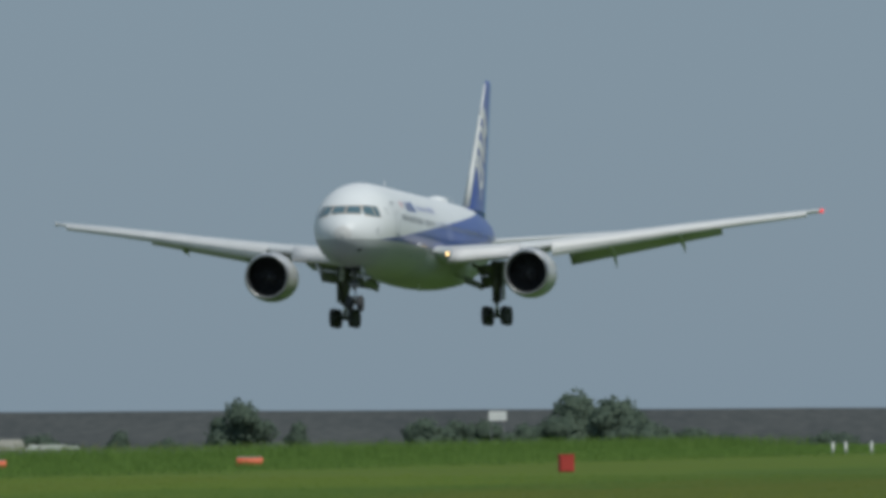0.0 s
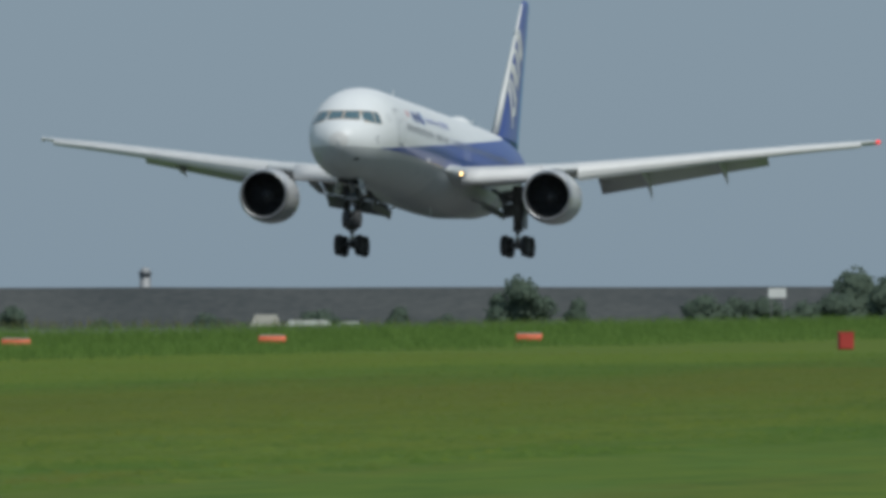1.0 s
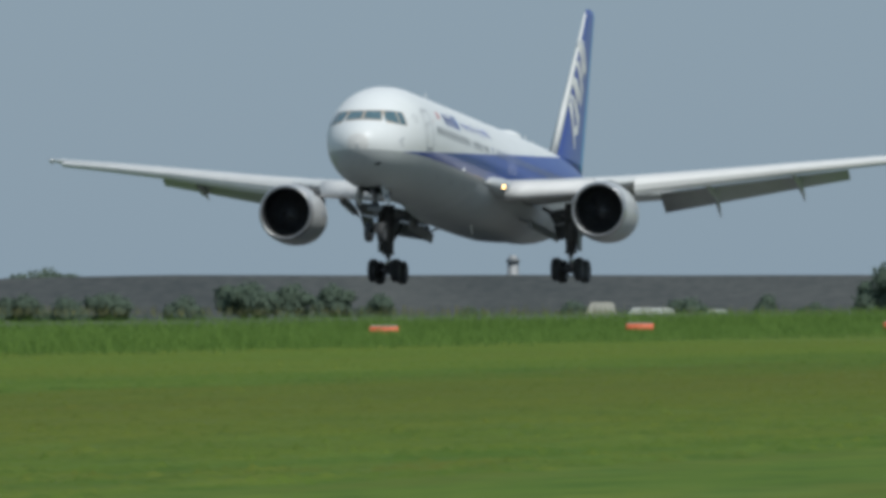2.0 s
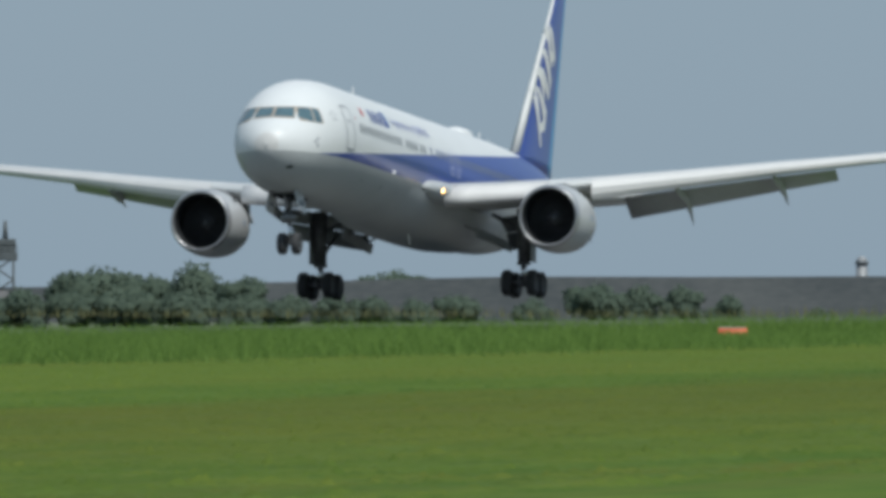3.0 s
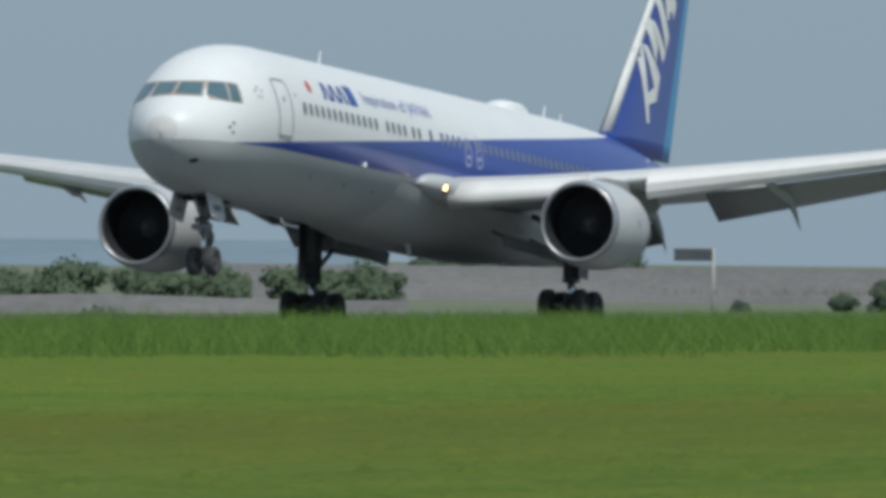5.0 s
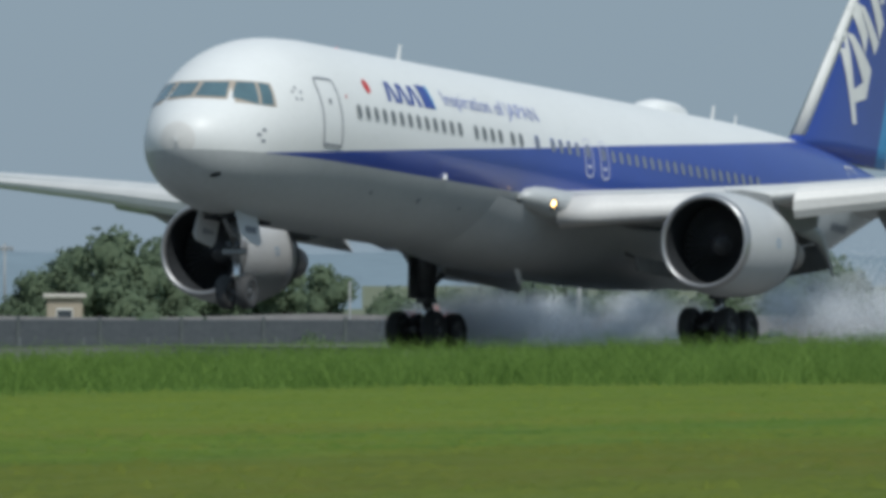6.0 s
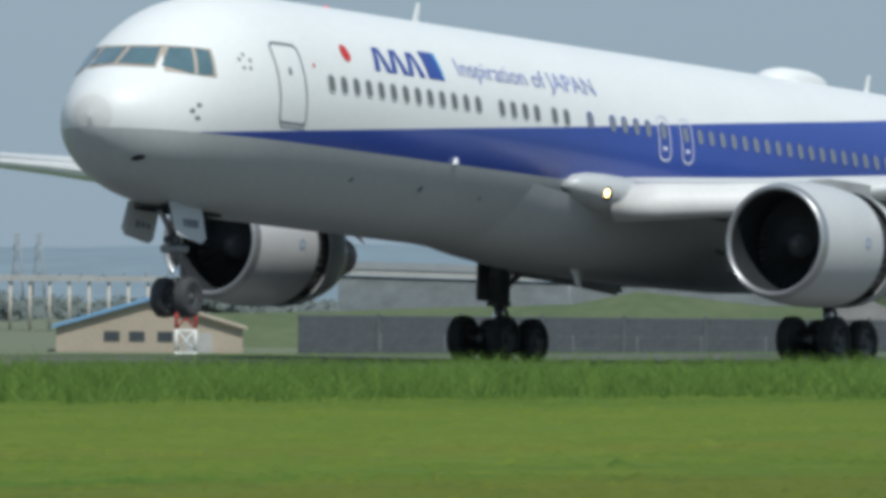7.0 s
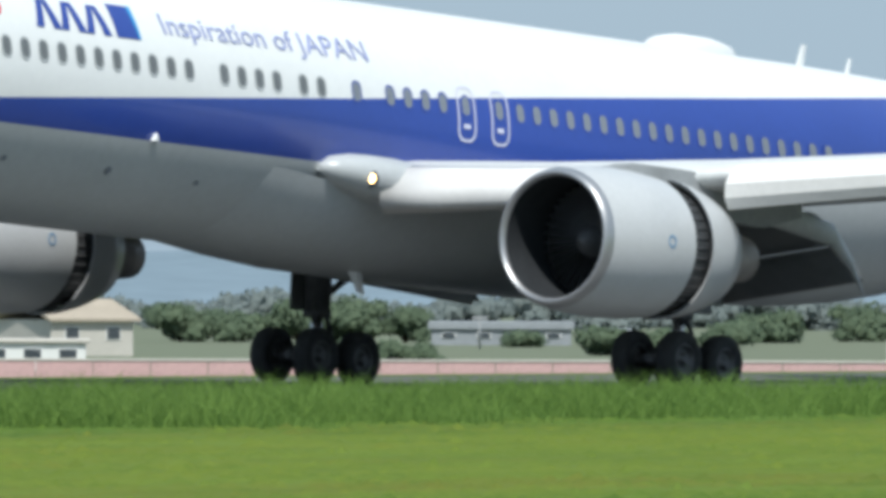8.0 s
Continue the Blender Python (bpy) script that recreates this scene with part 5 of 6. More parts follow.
def red_box():
    t = thing("equipment_box", "upright red equipment box in the grass", "box", facing(78.063, 450, 12, 0.02))
    part("body", Shape().box(-0.27, -0.2, 0.05, 0.27, 0.2, 0.66, 0, 0.02), signal_red, t)
    part("door_panel", Shape().box(-0.22, -0.215, 0.1, 0.22, -0.2, 0.6, 0, 0.005), signal_red, t)
    part("lid", Shape().box(-0.29, -0.22, 0.66, 0.29, 0.22, 0.70, 0, 0.01), signal_red, t)


def build_windsock():
    t = thing("windsock", "red and white windsock on a striped pole", "windsock", facing(69.66, 900))
    for i in range(6):
        part("pole_band", Shape().tube((0, 0, i), (0, 0, i + 1.0), 0.14 - 0.01 * i, n=10), signal_red if i % 2 == 0 else signal_white, t)
    part("ring", Shape().tube((-0.1, 0, 5.8), (0.1, 0, 5.9), 0.69, n=16), pole_grey, t)
    a, b = Vector((-0.05, 0, 5.6)), Vector((-3.3, 0.6, 3.75))
    for i in range(5):
        s = Shape()
        s.tube(a.lerp(b, i / 5), a.lerp(b, (i + 1) / 5) + Vector((0, 0, -0.05 * i)), 0.70 - 0.085 * i, 0.70 - 0.085 * (i + 1), n=16, caps=False)
        part("sock_band", s, orange_paint if i % 2 == 0 else signal_white, t)


def lattice(name, label, category, bearing, distance, top, half=0.7, arms=0, mat=None, turn=30, stripes=False, group=""):
    x, y, z = spot(bearing, distance)
    high = height_at(top, distance) - z
    t = thing(name, label, category, pose(x, y, z, 0, 0, turn), group)
    mat = mat or pole_grey
    for sx in (-1, 1):
        for sy in (-1, 1):
            part("leg", Shape().tube((sx * half, sy * half, 0), (sx * half * 0.25, sy * half * 0.25, high), 0.07, 0.05, 6), mat, t)
    s = Shape()
    n = max(4, int(high / 1.6))
    for i in range(n):
        for sx, sy, ex, ey in ((-1, -1, 1, -1), (1, -1, 1, 1), (1, 1, -1, 1), (-1, 1, -1, -1)):
            f0, f1 = 1 - 0.75 * i / n, 1 - 0.75 * (i + 1) / n
            s.tube((sx * half * f0, sy * half * f0, high * i / n), (ex * half * f1, ey * half * f1, high * (i + 1) / n), 0.035, n=4, caps=False)
    part("bracing", s, mat, t)
    for k in range(arms):
        zz = high * (0.97 - 0.11 * k)
        part("cross_arm", Shape().tube((-1.7 + 0.2 * k, 0, zz), (1.7 - 0.2 * k, 0, zz), 0.06, n=6), mat, t)
    return t, high


def pole(label, bearing, distance, top, radius=0.12, arm=0.0, mat=None, head=False):
    x, y, z = spot(bearing, distance)
    high = height_at(top, distance) - z
    t = thing("pole", label, "pole", facing(bearing, distance))
    part("shaft", Shape().tube((0, 0, 0), (0, 0, high), radius, radius * 0.6, 8), mat or pole_grey, t)
    if arm:
        part("cross_arm", Shape().tube((-arm, 0, high * 0.95), (arm, 0, high * 0.95), radius * 0.4, n=6), mat or pole_grey, t)
        for k in (-1, -0.33, 0.33, 1):
            part("fitting", Shape().box(k * arm - 0.12, -0.12, high * 0.95 - 0.2, k * arm + 0.12, 0.12, high * 0.95 + 0.12, 0, 0.03), mat or pole_grey, t)
    if head:
        part("head", Shape().box(-radius * 2.2, -0.2, high - 1.5, radius * 2.2, 0.2, high, 0, 0.05), mat or pole_grey, t)


def towers():
    d = 1500
    base = spot(70.65, d)[2]
    up = lambda e: height_at(e, d) - base
    t = thing("gantry", "grey steel gantry with a cabin and a mast", "gantry", facing(70.65, d))
    for x0, x1, top in ((-5.9, -4.5, 0.208), (-4.0, -1.9, 0.097), (2.6, 4.6, 0.07)):
        s = Shape()
        h = up(top)
        for x in (x0, x1):
            for y in (-0.8, 0.8):
                s.tube((x, y, 0), (x, y, h), 0.16, n=6)
        n = int(h / 1.3)
        for k in range(n):
            for y in (-0.8, 0.8):
                a, b = (x0, x1) if k % 2 else (x1, x0)
                s.tube((a, y, h * k / n), (b, y, h * (k + 1) / n), 0.12, n=5)
        part("leg", s, stone_grey, t)
    part("deck", Shape().box(-5.2, -1.0, up(0.058), 5.1, 1.0, up(0.095), 0, 0.08), stone_grey, t)
    s = Shape()
    for k in range(12):
        s.tube((-5.1 + 0.92 * k, -0.95, up(0.095)), (-5.1 + 0.92 * k, -0.95, up(0.135)), 0.06, n=4)
    s.tube((-5.1, -0.95, up(0.135)), (5.0, -0.95, up(0.135)), 0.07, n=4)
    part("railing", s, stone_grey, t)
    part("cabin", Shape().box(1.1, -0.9, up(0.095), 4.9, 0.9, up(0.160), 0, 0.08), stone_grey, t)
    part("mast", Shape().tube((3.6, 0, up(0.160)), (3.6, 0, up(0.245)), 0.36, 0.2, 8), stone_grey, t)
    x, y, z = spot(74.79, 1520)
    t = thing("tower", "small grey tower on the levee", "tower", facing(74.79, 1520))
    h = height_at(0.04, 1520) - z
    part("shaft", Shape().tube((0, 0, 0), (0, 0, h), 0.9, 0.7, 10), pole_grey, t)
    part("head", Shape().tube((0, 0, h), (0, 0, h + 0.9), 0.95, 0.4, 10), pole_grey, t)


def sign_board():
    d = 900
    t = thing("sign_board", "grey horizontal board on a tall post", "sign", facing(68.52, d))
    z = height_at(-0.02, d) - spot(68.52, d)[2]
    part("post", Shape().tube((0, 0, 0), (0, 0, z + 0.5), 0.12, n=8), concrete, t)
    part("board", Shape().box(-2.9, -0.06, z - 0.45, 0.1, 0.06, z + 0.4, 0, 0.03), barrier_dark, t)
    part("board_rim", Shape().box(-3.0, -0.08, z + 0.4, 0.15, 0.08, z + 0.5, 0, 0.02), pole_grey, t)
    t = thing("sign_board", "small white board among dark trees", "sign", facing(77.744, 1240))
    z = height_at(-0.073, 1240) - spot(77.744, 1240)[2]
    for k in (-0.6, 0.6):
        part("post", Shape().tube((k, 0, 0), (k, 0, z + 0.2), 0.05, n=6), strut_dark, t)
    part("board", Shape().box(-0.9, -0.05, z, 0.9, 0.05, z + 0.95, 0, 0.02), signal_white, t)


def striped_hut():
    d = 560
    x, y, z = spot(62.515, d)
    t = thing("equipment_hut", "red and white striped equipment hut with an aerial", "hut", facing(62.515, d, 10))
    high = height_at(-0.217, d) - z
    for i in range(4):
        part("wall_band", Shape().box(-1.0, -0.9, high * i / 4, 1.0, 0.9, high * (i + 1) / 4 - 0.004, 0, 0.01), signal_red if i % 2 == 1 or i == 0 else signal_white, t)
    part("roof", Shape().box(-1.08, -0.98, high, 1.08, 0.98, high + 0.08, 0, 0.02), signal_white, t)
    part("door", Shape().box(-0.35, -0.95, 0.05, 0.35, -0.905, high * 0.85, 0, 0.01), pole_grey, t)
    part("aerial", Shape().tube((0.1, -1.05, high * 0.4), (0.1, -1.05, high + 0.25), 0.17, n=8), orange_paint, t)


def vehicle(bearing, distance, lift, long, high, mat, label, turn=0, category="van"):
    """A plain road vehicle seen from its side."""
    x, y, z = spot(bearing, distance)
    t = thing(category, label, category, pose(x, y, z + lift, 0, 0, -bearing + turn))
    s = Shape()
    w = 0.85
    side = [(-long / 2, 0.35), (-long / 2, high * 0.62), (-long * 0.42, high * 0.95), (-long * 0.36, high), (long * 0.18, high), (long * 0.32, high * 0.62), (long / 2, high * 0.52), (long / 2, 0.35)]
    s.loft([[(a, k * w, b) for a, b in side] for k in (-1, 1)], smooth=False)
    part("body", s, mat, t)
    part("side_window", Shape().box(-long * 0.36, -w - 0.02, high * 0.62, long * 0.16, -w + 0.02, high * 0.9, 0, 0.01), dark_glass, t)
    part("windscreen", Shape().loft([[(long * 0.195, k, high * 0.97), (long * 0.325, k, high * 0.64), (long * 0.335, k, high * 0.64), (long * 0.205, k, high * 0.97)] for k in (-0.7, 0.7)], smooth=False), dark_glass, t)
    for a in (-long * 0.3, long * 0.3):
        for k in (-0.72, 0.72):
            part("wheel", Shape().turned([(-0.1, 0.15), (-0.1, 0.33), (0.1, 0.33), (0.1, 0.15)], (a, k, 0.33), "y", 14, caps=True), rubber, t)
    return t


def warehouse():
    d = 780
    t = thing("warehouse", "tan gabled warehouse with a pale blue roof", "building", facing(55.32, d))
    z = spot(55.32, d)[2]
    half = d * math.tan(radians(0.436))
    eave, ridge = height_at(-0.325, d) - z, height_at(-0.20, d) - z
    s = Shape()
    s.loft([[(-half, y, 0), (half, y, 0), (half, y, eave), (0, y, ridge), (-half, y, eave)] for y in (0, 22)], smooth=False)
    part("wall", s, tan_wall, t)
    for k, mat in ((-1, blue_roof), (1, tan_wall)):
        s = Shape()
        s.loft([[(0, y, ridge + 0.02), (k * (half + 0.3), y, eave - 0.1), (k * (half + 0.3), y, eave + 0.06), (0, y, ridge + 0.2)] for y in (-0.4, 22.4)], smooth=False)
        part("roof", s, mat, t)
    for x in (-2.4, -0.8, 1.0):
        part("window", Shape().box(x - 0.5, -0.04, eave * 0.45, x + 0.5, 0.02, eave * 0.85, 0, 0.01), dark_glass, t)
    part("door", Shape().box(2.2, -0.05, 0, 4.0, 0.02, eave * 0.8, 0, 0.01), concrete, t)


def beacon_tower():
    d = 640
    t = thing("antenna_tower", "short red and white square tower", "tower", facing(55.49, d))
    z = spot(55.49, d)[2]
    high = height_at(-0.225, d) - z
    for i, mat in enumerate((signal_white, signal_white, signal_red)):
        z0, z1 = high * i / 3, high * (i + 1) / 3
        for x in (-0.5, 0.5):
            for y in (-0.5, 0.5):
                part("leg", Shape().tube((x, y, z0), (x, y, z1), 0.09, n=6), mat, t)
        s = Shape()
        for x0, x1 in ((-0.5, 0.5), (0.5, -0.5)):
            for y in (-0.5, 0.5):
                s.tube((x0, y, z0), (x1, y, z1), 0.05, n=5)
                s.tube((y, x0, z0), (y, x1, z1), 0.05, n=5)
        s.box(-0.55, -0.55, z1 - 0.12, 0.55, 0.55, z1, 0)
        part("frame", s, mat, t)


def viaduct():
    d = 1000
    t = thing("viaduct", "pale concrete viaduct on rows of thin piers", "bridge")
    s = Shape()
    rings = []
    for i in range(26):
        b = 52.9 + 0.1 * i
        a = radians(b)
        rings.append([((d + k) * math.sin(a), (d + k) * math.cos(a), zz) for k, zz in ((0, height_at(-0.112, d)), (0, height_at(-0.085, d)), (6, height_at(-0.085, d)), (6, height_at(-0.112, d)))])
    s.loft(rings, smooth=False)
    part("deck", s, concrete, t)
    column = Shape().tube((0, 0, 0), (0, 0, height_at(-0.112, d) + 3.5), 0.13, n=8).mesh("pier", pale_wall)
    for i in range(27):
        part("pier", column, None, t, "", facing(52.92 + 0.092 * i, d + 0.35))
    s = Shape()
    for i in range(26):
        b = 52.9 + 0.1 * i
        x, y, _ = spot(b, d)
        s.tube((x, y, height_at(-0.085, d)), (x, y, height_at(-0.06, d)), 0.05, n=4)
    part("railing_post", s, pole_grey, t)
    # railway carriages on the deck
    x, y, _ = spot(53.4, d + 3)
    base = height_at(-0.085, d)
    t = thing("train", "white railway train with a red band on the viaduct", "train", pose(x, y, base, 0, 0, -53.4))
    for k in (-1, 0, 1):
        c = part("carriage", Shape().box(-3.9 + 8.0 * k, -1.3, 0.25, 3.9 + 8.0 * k, 1.3, 1.35, 0, 0.1), pink_wall, t, "faded red carriage side")
        part("carriage_roof", Shape().box(-3.95 + 8.0 * k, -1.35, 1.35, 3.95 + 8.0 * k, 1.35, 1.95, 0, 0.2), signal_white, t, "white rounded carriage roof")
        for i in range(4):
            part("window", Shape().box(-3.2 + 8.0 * k + 1.75 * i, -1.33, 0.8, -2.2 + 8.0 * k + 1.75 * i, -1.29, 1.2, 0, 0.01), dark_glass, c)
        part("bogie", Shape().box(-3.2 + 8.0 * k, -1.0, 0.0, 3.2 + 8.0 * k, 1.0, 0.25, 0, 0.05), strut_dark, t)
    # road bridge with a railing
    t = thing("road_bridge", "grey concrete road bridge with parapets", "bridge")
    s = Shape()
    rings = []
    for i in range(24):
        b = 56.2 + 0.1 * i
        a = radians(b)
        top = float(np.interp(b, [56.2, 57.7, 58.5], [0.005, -0.03, -0.06]))
        rings.append([((d + k) * math.sin(a), (d + k) * math.cos(a), zz) for k, zz in ((0, height_at(top - 0.075, d)), (0, height_at(top - 0.045, d)), (8, height_at(top - 0.045, d)), (8, height_at(top - 0.075, d)))])
    s.loft(rings, smooth=False)
    part("deck", s, concrete, t)
    s = Shape()
    rings = []
    for i in range(24):
        b = 56.2 + 0.1 * i
        a = radians(b)
        top = float(np.interp(b, [56.2, 57.7, 58.5], [0.005, -0.03, -0.06]))
        rings.append([((d + k) * math.sin(a), (d + k) * math.cos(a), zz) for k, zz in ((-0.1, height_at(top - 0.045, d)), (-0.1, height_at(top - 0.01, d)), (0.1, height_at(top - 0.01, d)), (0.1, height_at(top - 0.045, d)))])
    s.loft(rings, smooth=False)
    part("parapet", s, grey_roof, t)
    s = Shape()
    rings = []
    for i in range(24):
        b = 56.2 + 0.1 * i
        a = radians(b)
        top = float(np.interp(b, [56.2, 57.7, 58.5], [0.005, -0.03, -0.06]))
        rings.append([((d + k) * math.sin(a), (d + k) * math.cos(a), zz) for k, zz in ((-6, -3.6), (0.5, height_at(top - 0.08, d)), (7.5, height_at(top - 0.08, d)), (14, -3.6))])
    s.loft(rings, smooth=False)
    part("abutment", s, stone_grey, t, "grey stone-faced slope")
    s = thing("road_sign", "blue road sign on a post", "sign", facing(57.28, 995))
    zz = height_at(-0.02, 995) - spot(57.28, 995)[2]
    part("post", Shape().tube((0, 0, 0), (0, 0, zz), 0.08, n=6), pole_grey, s)
    part("board", Shape().box(-0.7, -0.05, zz, 0.7, 0.0, zz + 1.0, 0, 0.02), blue_sheet, s)


def long_wall(name, label, first, last, distance, top, mat, piece=4.0, cap=None):
    """A wall in panels along an arc of bearings."""
    t = thing(name, label, "wall")
    step = math.degrees(piece / distance)
    n = int((last - first) / step)
    z = spot((first + last) / 2, distance)[2]
    high = height_at(top, distance) - z
    panel = Shape().box(-piece / 2 + 0.02, -0.1, 0, piece / 2 - 0.02, 0.1, high, 0, 0.03).mesh("panel", mat)
    coping = Shape().box(-piece / 2, -0.16, high, piece / 2, 0.16, high + 0.12, 0, 0.02).mesh("coping", cap or mat)
    for i in range(n + 1):
        part("panel", panel, None, t, "", facing(first + (i + 0.5) * step, distance))
        part("coping", coping, None, t, "", facing(first + (i + 0.5) * step, distance))


def house(bearing, distance, width, eave, ridge, wall, roof, label, windows=2, turn=0, flat=False):
    t = thing("house", label, "building", facing(bearing, distance, turn))
    z = spot(bearing, distance)[2]
    e, r = height_at(eave, distance) - z, height_at(ridge, distance) - z
    part("wall", Shape().box(-width / 2, 0, 0, width / 2, 7, e, 0, 0.05), wall, t)
    s = Shape()
    if flat:
        s.box(-width / 2 - 0.25, -0.25, e, width / 2 + 0.25, 7.25, r, 0, 0.05)
    else:
        s.loft([[(x, -0.4, e - 0.1), (x, 3.5, r), (x, 7.4, e - 0.1), (x, 7.4, e + 0.08), (x, 3.5, r + 0.2), (x, -0.4, e + 0.08)] for x in (-width / 2 - 0.35, width / 2 + 0.35)], smooth=False)
    part("roof", s, roof, t)
    for i in range(windows):
        x = -width / 2 + width * (i + 0.5) / windows
        w = part("window", Shape().box(x - 0.55, -0.06, e * 0.45, x + 0.55, 0.02, e * 0.82, 0, 0.01), signal_white, t)
        part("pane", Shape().box(x - 0.48, -0.08, e * 0.48, x + 0.48, -0.05, e * 0.79, 0, 0.005), dark_glass, w)


def build_far_things():
    build_barrier()
    build_fence("wire_fence", "grey wire fence with thin posts", 62.7, 67.0, 0.172, 620, 1.7)
    build_fence("wire_fence", "grey wire fence with pale posts", 56.4, 62.0, 0.30, 585, 2.6)
    build_fence("wire_fence", "grey wire fence with thin posts", 73.0, 80.0, 0.14, 1000, 2.6)
    for bearing, distance in ((76.584, 505), (75.383, 490), (74.186, 465)):
        striped_marker(bearing, distance)
    red_box()
    for bearing in (79.31, 79.37, 79.49):
        t = thing("marker_post", "short white marker post in the grass", "post", facing(bearing, 600), "white posts in the grass")
        part("shaft", Shape().tube((0, 0, 0), (0, 0, 0.62), 0.07, 0.06, 8), signal_white, t)
        part("cap", Shape().tube((0, 0, 0.62), (0, 0, 0.68), 0.08, 0.03, 8), signal_white, t)
    build_windsock()
    towers()
    sign_board()
    striped_hut()
    pole("tall red light mast with a cross bar", 69.65, 1000, 0.171, 0.08, 2.2, signal_red)
    pole("pale concrete pole with a box at its top", 63.215, 700, 0.085, 0.17, 0, concrete, True)
    pole("thin grey pole among trees", 62.143, 700, -0.08, 0.08)
    pole("thin grey mast with cross arm", 60.53, 900, 0.098, 0.12, 0.5)
    pole("red mast with a cross bar", 53.575, 900, 0.106, 0.12, 0.9, signal_red)
    pole("thin grey pole among trees", 49.95, 880, -0.238, 0.10, 0.4)
    for b, d, top in ((54.70, 1300, 0.114), (54.80, 1330, 0.114), (59.56, 1200, 0.185), (59.63, 1230, 0.219), (58.06, 1250, 0.182)):
        lattice("pylon", "grey steel lattice power pylon", "pylon", b, d, top, 0.8, 3, group="power pylons")
    vehicle(75.76, 800, 0, 1.9, 1.66, signal_white, "white car parked beyond the field", 0, "car")
    vehicle(57.54, 1003, 3.5 + height_at(-0.072, 1000), 2.6, 1.3, signal_white, "white car on the road bridge", 0, "car")
    vehicle(52.565, 755, 0, 2.7, 1.55, signal_white, "white lorry beside a pale wall", 0, "lorry")
    warehouse()
    beacon_tower()
    viaduct()
    long_wall("sheet_fence", "bright blue sheet fence on a pale base", 53.55, 54.26, 830, -0.285, blue_sheet, 2.0)
    long_wall("base_wall", "pale concrete base wall", 53.5, 54.6, 826, -0.385, pale_wall, 2.0)
    long_wall("pale_wall", "long pale beige wall", 51.85, 53.58, 770, -0.355, pale_wall, 4.0)
    long_wall("pink_wall", "long low faded pink wall", 46.8, 51.9, 640, -0.452, pink_wall, 3.0, pale_wall)
    house(47.86, 690, 6.0, -0.37, -0.35, signal_white, pale_wall, "low white flat-roofed building with square windows", 3, 0, True)
    house(48.14, 800, 6.2, -0.26, -0.177, pale_wall, tan_wall, "beige two-storey house with a gabled roof", 2, 30)
    house(50.05, 920, 10.5, -0.30, -0.262, grey_roof, grey_roof, "low grey flat-roofed industrial building", 4, 0, True)
    house(50.55, 900, 3.0, -0.32, -0.295, grey_roof, grey_roof, "small grey flat-roofed shed", 1, 0, True)
    house(56.44, 860, 2.6, -0.33, -0.28, pale_wall, blue_roof, "small pale shed with a blue roof", 1, 0)
    house(60.81, 820, 2.4, -0.16, -0.14, tan_wall, pale_wall, "small tan cabin on the earth bank", 1, 0, True)


# ---------------------------------------------------------------- tyre smoke
PUFFS = [(364, 166.2, 5.25), (360, 156.8, 5.3), (357, 166.4, 5.38), (352, 156.9, 5.45), (347, 166.4, 5.52), (342, 157.0, 5.6), (338, 166.5, 5.68), (333, 166.3, 5.75), (331, 157.2, 5.8),
         (329, 166.5, 5.80), (327, 166.2, 5.83), (325, 166.6, 5.86), (323.5, 166.3, 5.89), (322, 166.5, 5.91)]


def build_smoke():
    """Puffs of fine drifting flakes, denser in a few billows; four shapes serve them all."""
    shapes = []
    for seed in range(4):
        rng = np.random.default_rng(40 + seed)
        feet = []
        for _ in range(6):
            r = rng.uniform(0.55, 1.25)
            c = np.array([rng.normal(0, 1.6), rng.normal(0, 0.7), 0.25 + abs(rng.normal(0, 0.55))])
            feet.append(c + rng.normal(0, 1, (5600, 3)) * np.array([1, 1, 0.7]) * r * 0.55)
        p = np.concatenate(feet)
        p[:, 2] = np.where(p[:, 2] < 0, -0.5 * p[:, 2], p[:, 2])
        a = rng.normal(0, 1, p.shape)
        b = np.cross(a, rng.normal(0, 1, p.shape))
        w = rng.uniform(0.010, 0.020, (len(p), 1))
        a *= w / np.linalg.norm(a, axis=1)[:, None]
        b *= w / np.linalg.norm(b, axis=1)[:, None]
        v = np.stack([p + a, p - 0.5 * a + b, p - 0.5 * a - b], 1).reshape(-1, 3)
        me = bpy.data.meshes.new("tyre_smoke")
        me.vertices.add(len(v))
        me.vertices.foreach_set("co", v.ravel())
        me.loops.add(len(v))
        me.loops.foreach_set("vertex_index", np.arange(len(v)))
        me.polygons.add(len(p))
        me.polygons.foreach_set("loop_start", np.arange(len(p)) * 3)
        me.update(calc_edges=True)
        me.materials.append(tyre_smoke_white)
        shapes.append(me)
    made = []
    for i, (x, y, t) in enumerate(PUFFS):
        ob = part("tyre_smoke", shapes[i % 4], None, None, "", pose(x, y, -3.2))
        tagged(ob, "thin bluish-white puff of tyre smoke over the runway", "smoke", "tyre smoke puffs", "stuff")
        made.append((ob, x, y, t))
    return made


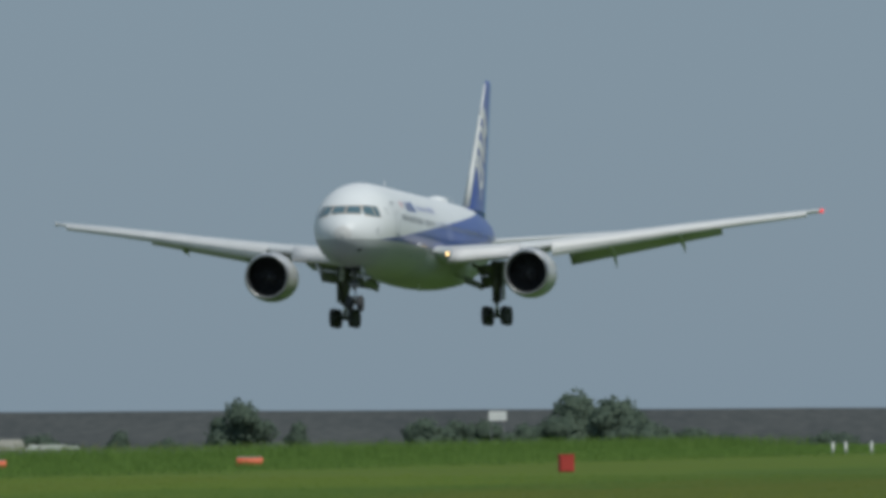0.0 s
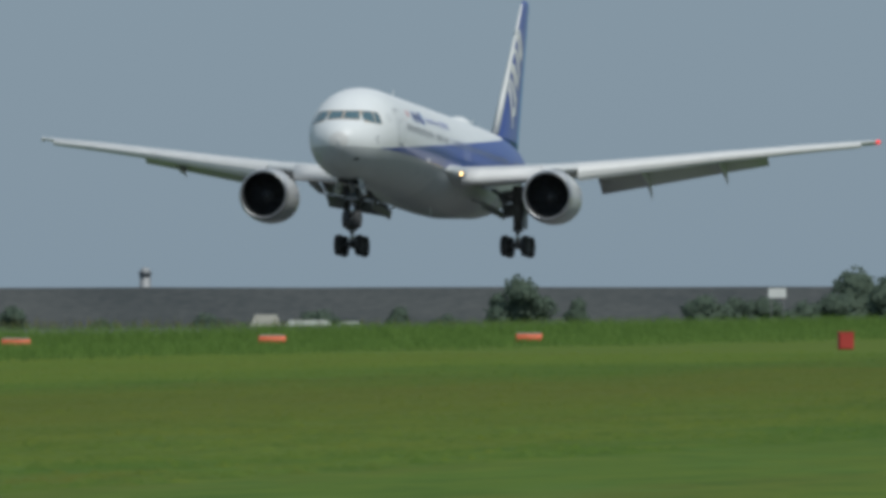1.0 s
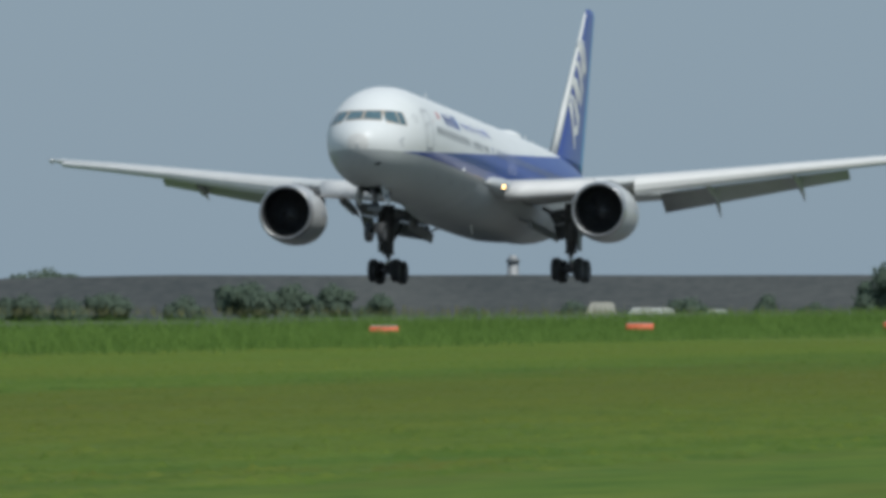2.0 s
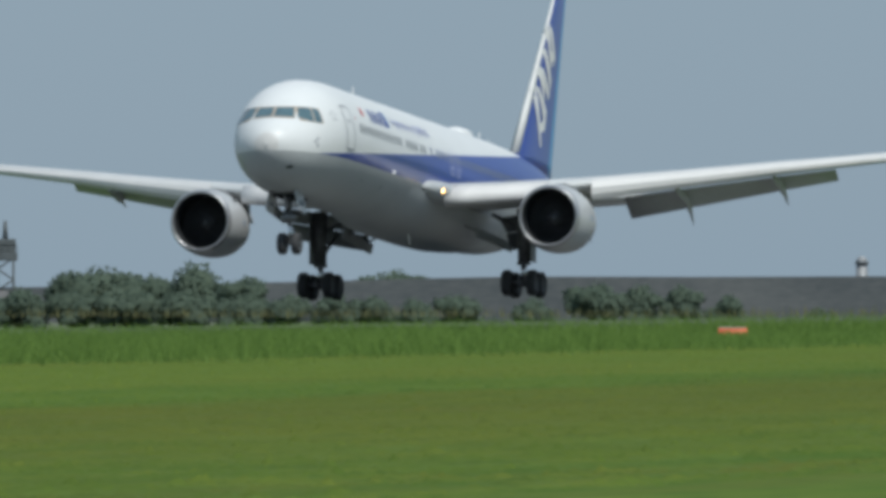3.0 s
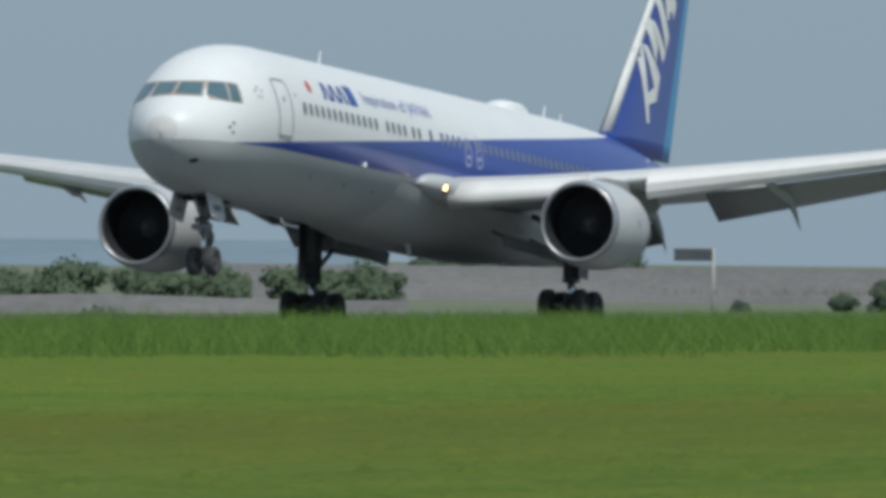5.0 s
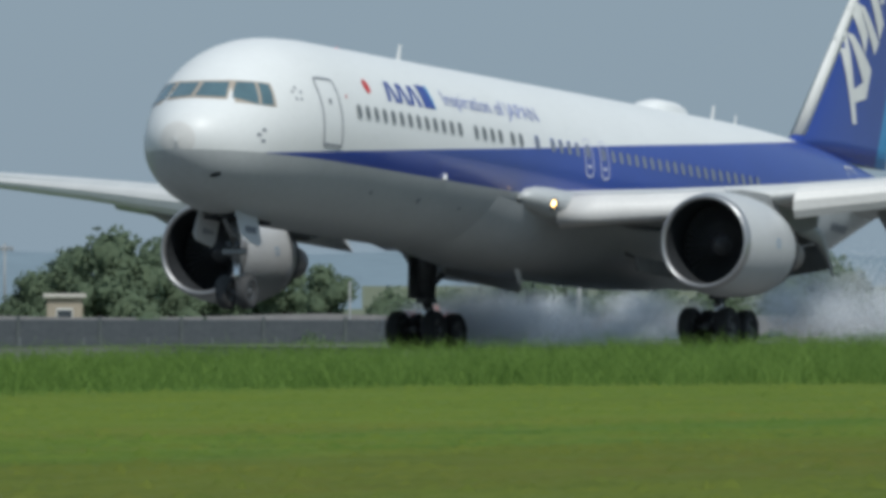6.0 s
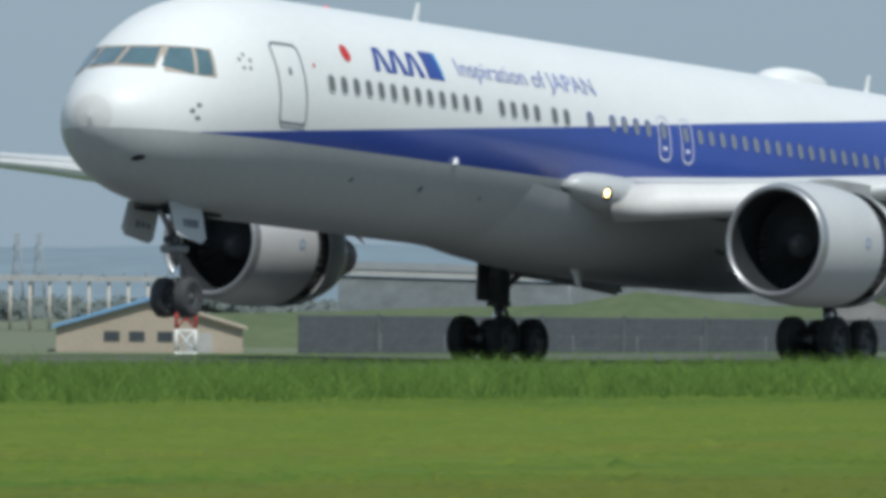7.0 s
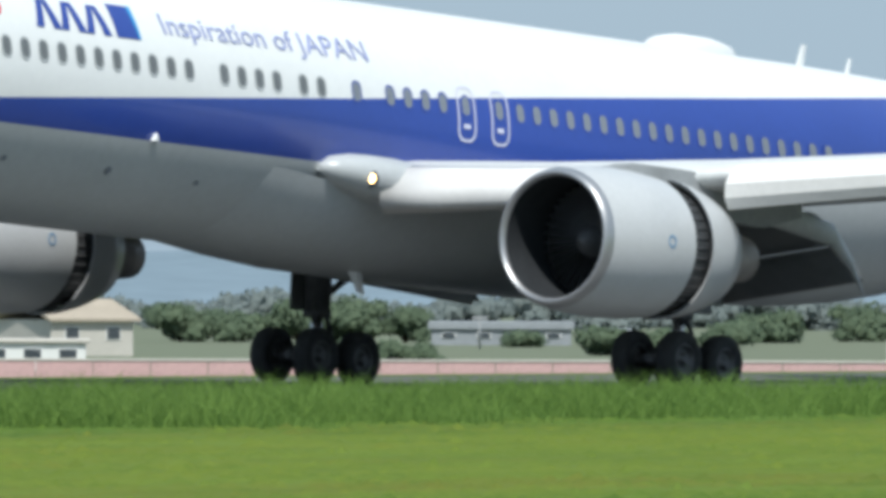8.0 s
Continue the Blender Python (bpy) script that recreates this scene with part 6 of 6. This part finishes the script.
# ---------------------------------------------------------------- motion of things
FLIGHT = [(0, 721.49, 161.42, 7.61, 2.09, -0.56, 2.92), (0.5, 687.96, 161.60, 5.89, 2.98, -0.16, 2.82), (1, 654.40, 161.43, 4.29, 3.90, 0.41, 2.78),
          (2.5, 552.75, 161.25, 1.89, 5.29, -0.68, 2.86), (3, 518.76, 161.24, 1.73, 4.96, -0.63, 3.00), (3.5, 484.78, 161.35, 1.31, 4.50, -0.16, 2.97),
          (4, 450.90, 161.32, 1.12, 4.24, -0.02, 3.16), (5.5, 351.18, 160.95, -0.01, 4.33, -1.30, 3.07), (6, 318.89, 161.24, 0.01, 4.22, -0.84, 3.10),
          (6.5, 286.98, 161.76, 0.00, 4.03, -0.06, 3.09), (7, 255.38, 161.39, -0.01, 3.94, -0.42, 3.03), (7.5, 223.97, 161.31, 0.01, 4.17, -0.16, 2.84),
          (8, 192.72, 161.65, 0.00, 4.52, 0.09, 2.94)]


build_ground()
build_grass()
airliner, sleeves, legs, wings = build_airliner()
build_land()
build_far_things()
build_trees()
truck = vehicle(75.45, 800, 0, 2.5, 2.1, pale_wall, "beige truck driving beyond the field", 180, "truck")
white_van = vehicle(75.62, 800, 0, 4.3, 1.75, signal_white, "white van driving beyond the field", 180, "van")
smoke = build_smoke()


def motions():
    walk(airliner, [(t, pose(x, y, z, bank, pitch - 0.63, crab)) for t, x, y, z, pitch, bank, crab in FLIGHT])
    for leg in legs:
        walk(leg, [(0, pose(0, 0, -0.36)), (5.0, pose(0, 0, -0.36)), (5.4, pose(0, 0, 0)), (8, pose(0, 0, 0))])
    # the wings sink on their roots once the wheels carry the weight
    for side, wing in wings:
        root = Matrix.Translation((0, -2.5 * side, 3.64))
        walk(wing, [(t, root @ pose(0, 0, 0, side * sag) @ root.inverted()) for t, sag in ((0, 0), (5.4, 0), (6, 1.3), (6.5, 2.2), (8, 2.0))])
    for sleeve in sleeves:
        walk(sleeve, [(0, pose(0, 0, 0)), (6.5, pose(0, 0, 0)), (6.95, pose(0.58, 0, 0)), (8, pose(0.58, 0, 0))])
    for ob, rows in ((truck, ((0, 75.45), (0.5, 75.39), (1, 75.335), (2.5, 75.10), (8, 74.25))), (white_van, ((0, 75.61), (0.5, 75.56), (1, 75.52), (2.5, 75.34), (8, 74.68)))):
        walk(ob, [(t, pose(*spot(bearing, 800), 0, 0, 180 - bearing)) for t, bearing in rows])
    for ob, x, y, t in smoke:
        walk(ob, [(0, pose(x, y, -3.2)), (t - 0.05, pose(x, y, -3.2)), (t + 0.1, pose(x - 0.8, y, -0.1)), (t + 0.8, pose(x - 2.6, y, 0.35)), (8, pose(x - 8, y, 1.2))])


motions()
